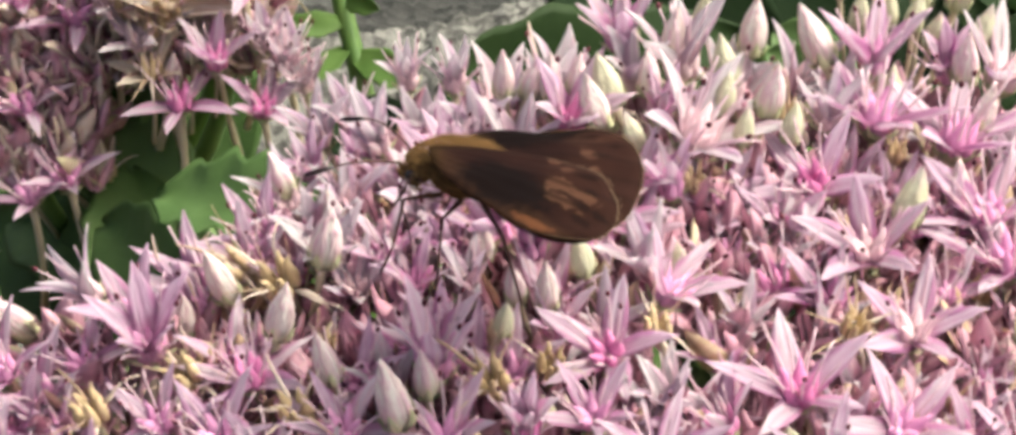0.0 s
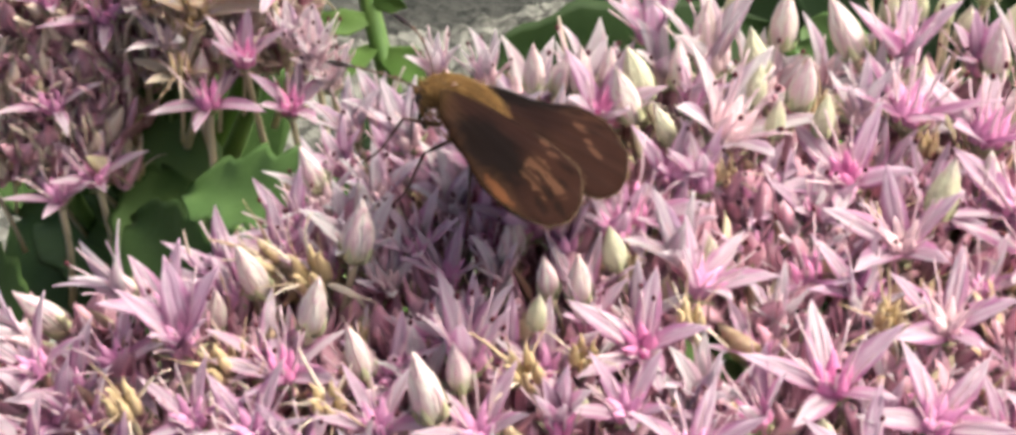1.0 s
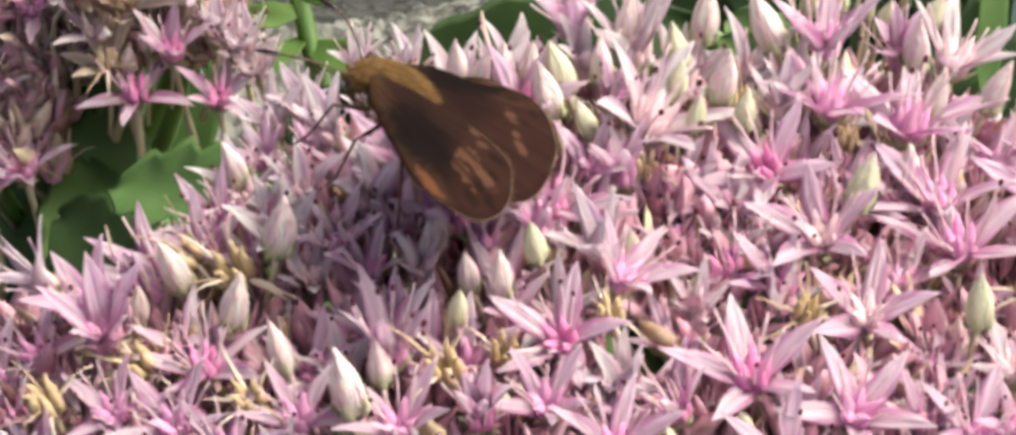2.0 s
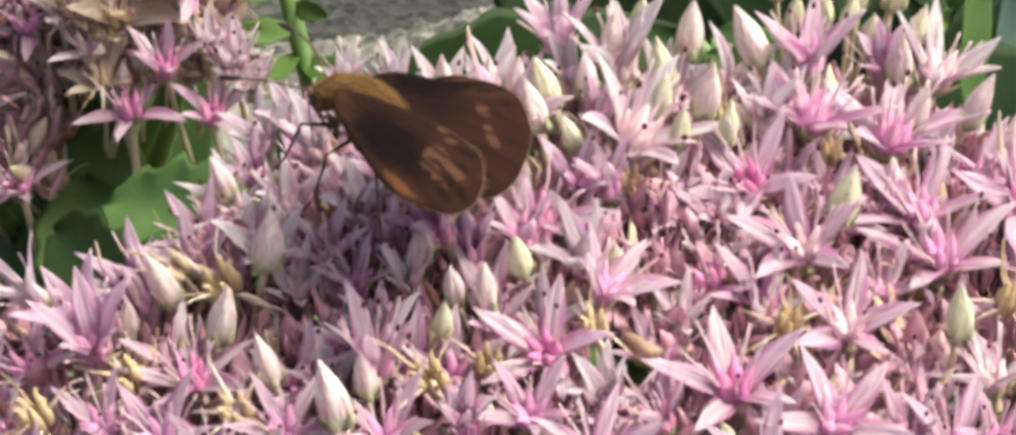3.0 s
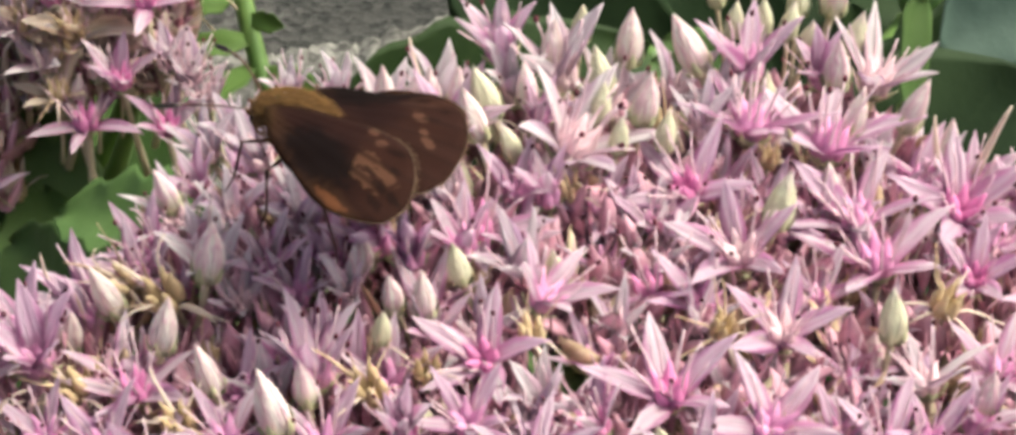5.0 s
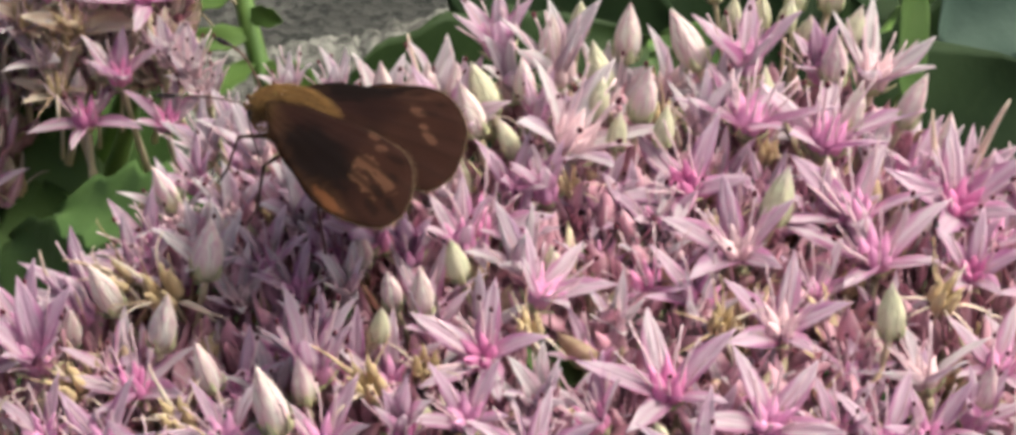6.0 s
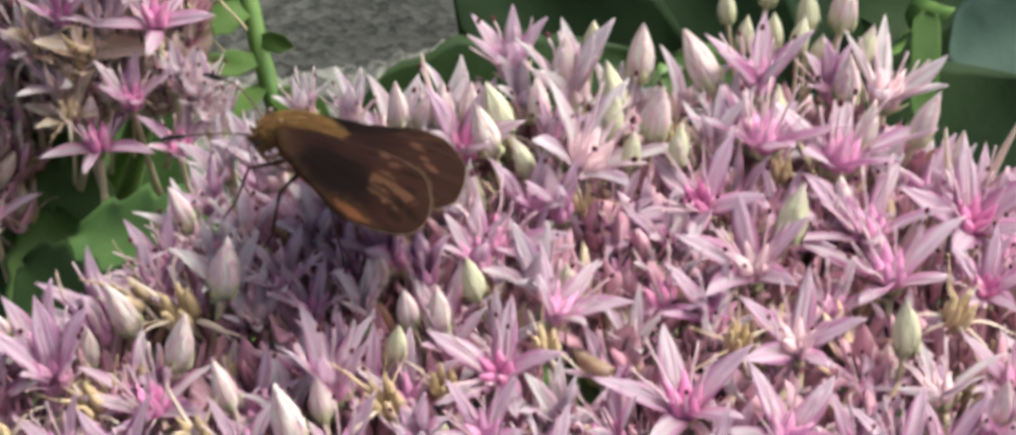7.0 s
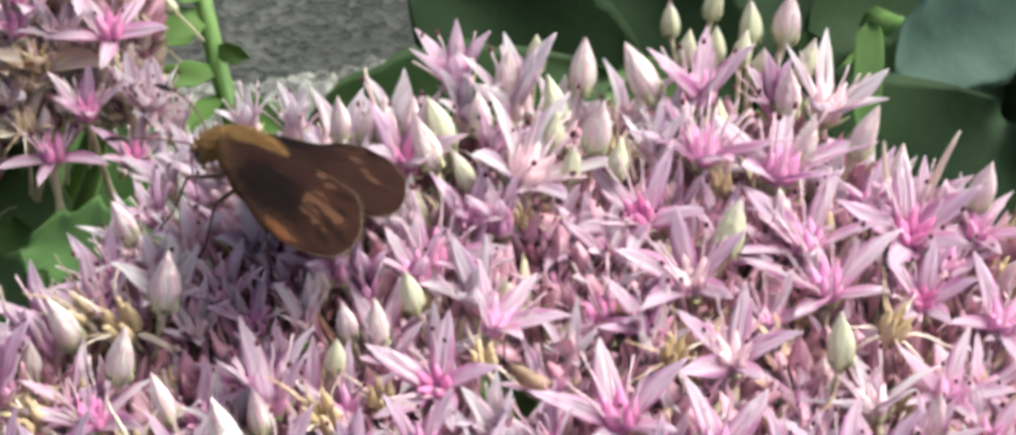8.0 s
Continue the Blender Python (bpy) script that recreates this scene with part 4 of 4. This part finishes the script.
    for at, tip, face, w, droop in (
        ((-22.8, 62.3, -32.4), (-27.6, 58.8, -30.4), (0.5, -0.5, 0.7), 2.2, 0.32),
        ((-23.7, 65.0, -29.0), (-29.0, 60.9, -27.7), (0.1, -0.6, 0.8), 3.6, 0.26),
        ((-22.5, 61.0, -34.1), (-26.4, 56.4, -34.2), (-0.5, -0.6, 0.6), 2.7, 0.12),
        ((-22.2, 60.7, -34.6), (-17.5, 56.4, -33.6), (0.1, -0.6, 0.8), 3.2, 0.16),
        ((-23.8, 66.3, -27.4), (-27.1, 63.9, -24.6), (0.6, -0.5, 0.6), 2.6, 0.3),
        ((-23.2, 63.4, -31.0), (-20.6, 60.4, -29.6), (-0.3, -0.7, 0.6), 1.7, 0.2),
    ):
        add_leaf(shoot, at, tip, face, w, LEAF_MID, rnd, droop, 3, bite=0.10)
    for (x, y, z), size, lx in (((-26.0, 62.5, -26.6), 2.0, -24), ((-27.4, 61.2, -28.6), 1.6, -40)):
        add_bud(shoot, x, y, z, size, lx, -10, rnd, True)


foliage()



# ---- butterfly ----

def wing_mesh(name, outline, side, camber, mat):
    """A thin cambered wing in its own plane: x forward, y outwards; outline in (back, out) millimetres."""
    n, rings_n = len(outline), 7
    c = Vector((sum(p[0] for p in outline) / n, sum(p[1] for p in outline) / n))
    b = Build()

    def at(k, j):
        f = k / rings_n
        u, v = c.x + (outline[j][0] - c.x) * f, c.y + (outline[j][1] - c.y) * f
        z = camber * (1 - f * f) * 1.0 + 0.10 * math.sin(2.1 * v) * f - 0.003 * v * v
        return u, v, z

    th = 0.035
    rings = []
    for s in (1, -1):
        ks = range(0, rings_n + 1) if s > 0 else range(rings_n, -1, -1)
        for k in ks:
            f = max(k / rings_n, 0.02)
            ring = []
            for j in range(n):
                u, v, z = at(max(k, 0.1), j)
                ring.append((-u * SC, side * v * SC, (z + s * th) * SC))
            rings.append(ring if side > 0 else ring[::-1])
    return b.rings(rings).done(name, mat)


def smooth_outline(pts, n):
    out = []
    m = len(pts)
    for i in range(m):
        p0, p1, p2, p3 = (Vector(pts[(i + k - 1) % m]) for k in range(4))
        for s in range(n):
            t = s / n
            out.append(tuple(0.5 * ((2 * p1) + (p2 - p0) * t + (2 * p0 - 5 * p1 + 4 * p2 - p3) * t * t + (3 * p1 - p0 - 3 * p2 + p3) * t ** 3)))
    return out


FOREWING = smooth_outline([(-1.6, 0.2), (-1.3, 1.8), (-0.6, 3.6), (0.9, 5.8), (2.5, 7.9), (4.2, 9.4), (6.1, 10.0), (7.6, 9.8), (8.5, 8.0), (8.6, 5.9), (8.1, 3.9), (7.1, 2.4), (5.2, 1.4), (2.5, 0.6), (-0.2, -0.4)], 4)
HINDWING = smooth_outline([(-0.2, 0.6), (0.2, 3.0), (1.6, 5.8), (3.6, 7.8), (5.8, 8.4), (7.2, 7.6), (7.9, 5.9), (7.7, 4.0), (6.8, 2.4), (4.8, 1.0), (1.6, 0.0)], 4)
FAR_FOREWING = smooth_outline([(-1.6, 0.2), (-1.2, 1.8), (-0.2, 3.2), (1.5, 4.4), (3.5, 5.3), (5.2, 6.5), (6.9, 6.8), (8.6, 5.8), (9.8, 3.9), (10.5, 1.4), (10.7, -1.0), (10.2, -2.9), (8.6, -3.4), (5.5, -2.2), (2.2, -1.0), (-0.2, -0.5)], 4)


def butterfly():
    rnd = random.Random(3)
    root = thing("butterfly", (0, 0, 0.006), "small brown and orange skipper butterfly perched on the pink flowers", "butterfly")
    # thorax and abdomen along x
    b = Build()
    prof = ((5.2, 0.35, 0.55), (4.7, 1.15, 0.6), (3.6, 1.7, 0.65), (2.4, 1.5, 0.45), (1.0, 1.0, 0.1), (0.0, 0.8, 0.0))
    b.rings([[Vector((x, r * 0.95 * math.cos(t), z0 + r * math.sin(t))) * SC for t in (2 * math.pi * j / 16 for j in range(16))] for x, r, z0 in prof])
    part("thorax", b.done("thorax", FUR), root, label="furry golden olive thorax")
    b = Build()
    prof = [(0.4 - 5.6 * i / 12, (0.95, 1.12, 1.2, 1.22, 1.2, 1.17, 1.12, 1.05, 0.95, 0.8, 0.6, 0.35, 0.08)[i] * (1 + (0.03 if i % 2 else -0.03)), 0.0 - 0.09 * i) for i in range(13)]
    b.rings([[Vector((x, r * 0.9 * math.cos(t), z0 + r * math.sin(t))) * SC for t in (2 * math.pi * j / 14 for j in range(14))] for x, r, z0 in prof])
    part("abdomen", b.done("abdomen", ABDOMEN), root, label="tan ringed abdomen")
    # fur on thorax and head
    b = Build()
    for _ in range(2200):
        x, t = rnd.uniform(1.4, 6.6), rnd.gauss(math.pi / 2, 1.15)
        r = 2.0 * math.sqrt(max(0.08, 1 - ((x - 3.9) / 2.9) ** 2))
        d = Vector((0, math.cos(t), math.sin(t)))
        p = Vector((x, 0, 0.58)) + d * r * 0.93
        q = p + d * rnd.uniform(0.12, 0.34) + Vector((-rnd.uniform(0.3, 0.85), rnd.uniform(-0.15, 0.15), rnd.uniform(-0.05, 0.1)))
        w = 0.028
        b.rings([[(p + Vector(o) * w) * SC for o in ((0, 1, 0), (0, -0.5, 0.8), (0, -0.5, -0.8))], [(q + Vector(o) * w * 0.2) * SC for o in ((0, 1, 0), (0, -0.5, 0.8), (0, -0.5, -0.8))]], caps=False)
    tagged(part("fur", b.done("fur", FUR), root, label="golden brown hair on the back"), kind="stuff")
    # head
    b = Build()
    b.ball(Vector((5.75, 0, 0.62)) * SC, 0.85 * SC, 1.05 * SC, 0.95 * SC, 14, 9)
    head = part("head", b.done("head", FUR), root)
    for s in (1, -1):
        b = Build()
        b.ball(Vector((5.95, 0.82 * s, 0.55)) * SC, 0.56 * SC, 0.42 * SC, 0.60 * SC, 14, 9)
        part("eye", b.done("eye", EYE), head, label="large glossy dark eye")
        b = Build()
        b.tube([Vector(p) * SC for p in ((6.3, 0.3 * s, 0.2), (6.75, 0.34 * s, 0.35), (7.0, 0.34 * s, 0.75))], [0.26 * SC, 0.22 * SC, 0.06 * SC], 8)
        part("palp", b.done("palp", FUR), head)
        b = Build()
        pts = [Vector((6.1 + 0.5 * i + (0.0 if s > 0 else -0.12 * i), s * (0.55 + 0.33 * i - 0.012 * i * i), 1.15 + 0.34 * i - 0.028 * i * i)) * SC for i in range(10)]
        b.tube(pts, [0.065 * SC] * 10, 6)
        an = part("antenna", b.done("antenna", LEG), head)
        b = Build()
        d = (pts[-1] - pts[-2]).normalized()
        e = pts[-1]
        b.tube([e - d * 0.4 * SC, e + d * 0.1 * SC, e + d * 0.7 * SC, e + d * 1.15 * SC, e + d * 1.45 * SC + Vector((0, 0, -0.1)) * SC], [0.07 * SC, 0.17 * SC, 0.2 * SC, 0.12 * SC, 0.03 * SC], 8)
        part("club", b.done("club", EYE), an, label="dark swollen antenna tip")
    b = Build()
    b.tube([Vector(p) * SC for p in ((6.5, 0, 0.1), (6.9, 0, -0.9), (6.7, 0.05, -2.3), (6.3, 0.1, -3.9), (6.1, 0.1, -5.4))], [0.07 * SC, 0.06 * SC, 0.055 * SC, 0.05 * SC, 0.03 * SC], 6)
    part("proboscis", b.done("proboscis", LEG), head)
    # legs: hip, knee, ankle, foot
    for s in (1, -1):
        for hip, knee, ankle, foot in (
            ((4.4, 0.9, -0.5), (6.3, 2.4, 0.1), (6.9, 3.0, -3.0), (7.6, 3.3, -4.6)),
            ((3.2, 1.1, -0.7), (4.0, 3.6, -0.2), (4.2, 4.2, -4.0), (4.8, 4.5, -5.6)),
            ((2.0, 1.0, -0.8), (0.6, 3.4, -1.2), (-0.6, 4.4, -5.0), (-0.9, 5.0, -6.6)),
        ):
            b = Build()
            pts = [Vector((p[0], s * p[1], p[2])) * SC for p in (hip, knee, ankle, foot)]
            path = []
            for a, c in zip(pts, pts[1:]):
                path += [a.lerp(c, k / 4) for k in range(4)]
            path.append(pts[-1])
            b.tube(path, [(0.17, 0.16, 0.14, 0.12, 0.10, 0.092, 0.088, 0.084, 0.078, 0.072, 0.068, 0.064, 0.05)[i] * SC for i in range(13)], 7)
            part("leg", b.done("leg", LEG), root)
    # wings
    wings = []
    for s in (1, -1):
        hw = part("hindwing", wing_mesh("hindwing", HINDWING, s, 0.25, HIND), root)
        fw = part("forewing", wing_mesh("forewing", FOREWING if s > 0 else FAR_FOREWING, s, 0.35, WING if s > 0 else WING_FAR), root)
        for w, line in ((fw, FOREWING if s > 0 else FAR_FOREWING), (hw, HINDWING)):
            b = Build()
            edge = [p for p in line if p[0] > 7.0 and p[1] > -3.2]
            edge.sort(key=lambda p: -p[1])
            for p in edge:
                for _ in range(5):
                    q = Vector((-p[0] + rnd.uniform(-0.25, 0.25), s * (p[1] + rnd.uniform(-0.25, 0.25)), 0.06 * math.sin(2.1 * p[1]) - 0.003 * p[1] ** 2))
                    o = Vector((-(p[0] - 4.2), s * (p[1] - 4.0), 0)).normalized() * rnd.uniform(0.06, 0.14)
                    q2 = q + o
                    nrm = Vector((-o.y, o.x, 0)).normalized() * 0.06
                    b.rings([[(q + nrm) * SC, (q - nrm) * SC, (q + Vector((0, 0, 0.04))) * SC], [(q2 + nrm * 0.5) * SC, (q2 - nrm * 0.5) * SC, (q2 + Vector((0, 0, 0.02))) * SC]], caps=False)
            part("fringe", b.done("fringe", FRINGE), w, label="pale tan wing fringe")
        line = FOREWING if s > 0 else FAR_FOREWING
        rim_pts = [Vector((-u, s * v, 0.02 - 0.003 * v * v + 0.10 * math.sin(2.1 * v))) * SC for u, v in line if u > 3.0]
        b = Build()
        last = len(rim_pts) - 1
        b.tube(rim_pts, [0.04 * SC * min(1.0, 0.1 + 5 * min(i, last - i) / last) for i in range(last + 1)], 6)
        part("margin", b.done("margin", FRINGE), fw, label="thin tan wing margin")
        wings.append((s, fw, hw))
    return root, wings


BUTTERFLY, WINGS = butterfly()

# seconds; place in millimetres; heading, pitch, roll; lift and sweep of the two wing pairs in degrees (left lift, right lift, left sweep, right sweep)
FLIGHT_a = [
    (0, -7.54, -10.64, 8.36, 175.92, -0.5, 2.19, 6.61, -2.17, 7.41, 18.31),
    (0.35, -7.54, -10.64, 8.36, 175.92, -0.5, 2.19, 6.61, -2.17, 7.41, 18.31),
    (0.5, -8.75, -3.48, 5.1, 170.78, -8.08, -11.06, 12.94, -31.53, 9.39, 7.67),
    (0.75, -9.96, -1.5, 3.21, 153.91, -18.27, -8.78, 20.39, -25.32, 13.82, -5.8),
    (1, -9.96, -1.5, 3.21, 153.91, -18.27, -8.78, 20.39, -25.32, 13.82, -5.8),
    (1.5, -9.42, -1.6, 4.16, 158.93, -22.54, -11.43, 22.58, -18.37, 8.82, 3.34),
    (1.7, -9.42, -1.6, 4.16, 158.93, -22.54, -11.43, 22.58, -18.37, 8.82, 3.34),
    (2.8, -9.98, -2.34, 4.79, 153.81, -13.18, -14.51, 16.98, -18.21, 16.6, 1.14),
    (3, -10.23, -1.88, 4.86, 158.97, -12.55, -10.01, 17.49, -10.53, 12.7, 1.73),
]
FLIGHT_b = [
    (3.5, -10.21, -0.8, 4.83, 159.18, -2.13, -15.19, 12.18, -21.67, 15.45, 5.37),
    (4, -10.22, -1.62, 4.73, 158.94, -7.87, -14.22, 21.28, -14.98, 13.86, 3.57),
    (4.2, -10.22, -1.62, 4.73, 158.94, -7.87, -14.22, 21.28, -14.98, 13.86, 3.57),
    (5.3, -10.16, -2.14, 5.47, 156.95, -3.99, -15.97, 13.49, -20.99, 16.11, 3.22),
    (5.5, -10.16, -2.14, 5.47, 156.95, -3.99, -15.97, 13.49, -20.99, 16.11, 3.22),
    (6, -10.22, -2.25, 5.19, 157.73, -9.05, -12.72, 14.24, -16.57, 13.81, -1.92),
]
FLIGHT_c = [
    (6.5, -10.57, -2.57, 4.77, 159.49, -7.57, -12.33, 15.0, -14.08, 11.54, 0.2),
    (6.8, -10.84, -0.01, 3.68, 170.09, -9.27, -14.52, 20.49, -27.63, 6.82, 9.33),
    (7, -10.84, -0.01, 3.68, 170.09, -9.27, -14.52, 20.49, -27.63, 6.82, 9.33),
    (7.5, -10.99, -0.71, 3.27, 164.95, -10.64, -4.91, 18.46, -20.84, 8.8, 1.73),
    (8, -11.0, 0.29, 3.02, 164.75, -11.46, -8.42, 14.82, -26.07, 8.06, 0.07),
]


def motions():
    flight = FLIGHT_a + FLIGHT_b + FLIGHT_c
    walk(BUTTERFLY, [(t, pose(x * MM, y * MM, z * MM, roll, pitch, yaw)) for t, x, y, z, yaw, pitch, roll, *wing in flight])
    for s, fw, hw in WINGS:
        rows_f, rows_h = [], []
        for t, x, y, z, yaw, pitch, roll, left, right, left_sweep, right_sweep in flight:
            a, b = ((left, left_sweep) if s > 0 else (right, right_sweep))
            rows_f.append((t, pose(3.54 * SC, 0.33 * s * SC, (1.74 + 0.72 * s) * SC, a * s, 0, b * s)))
            rows_h.append((t, pose(2.94 * SC, 0.33 * s * SC, (1.24 + 0.72 * s) * SC, (a - 4) * s, 0, b * s)))
        walk(fw, rows_f)
        walk(hw, rows_h)


motions()
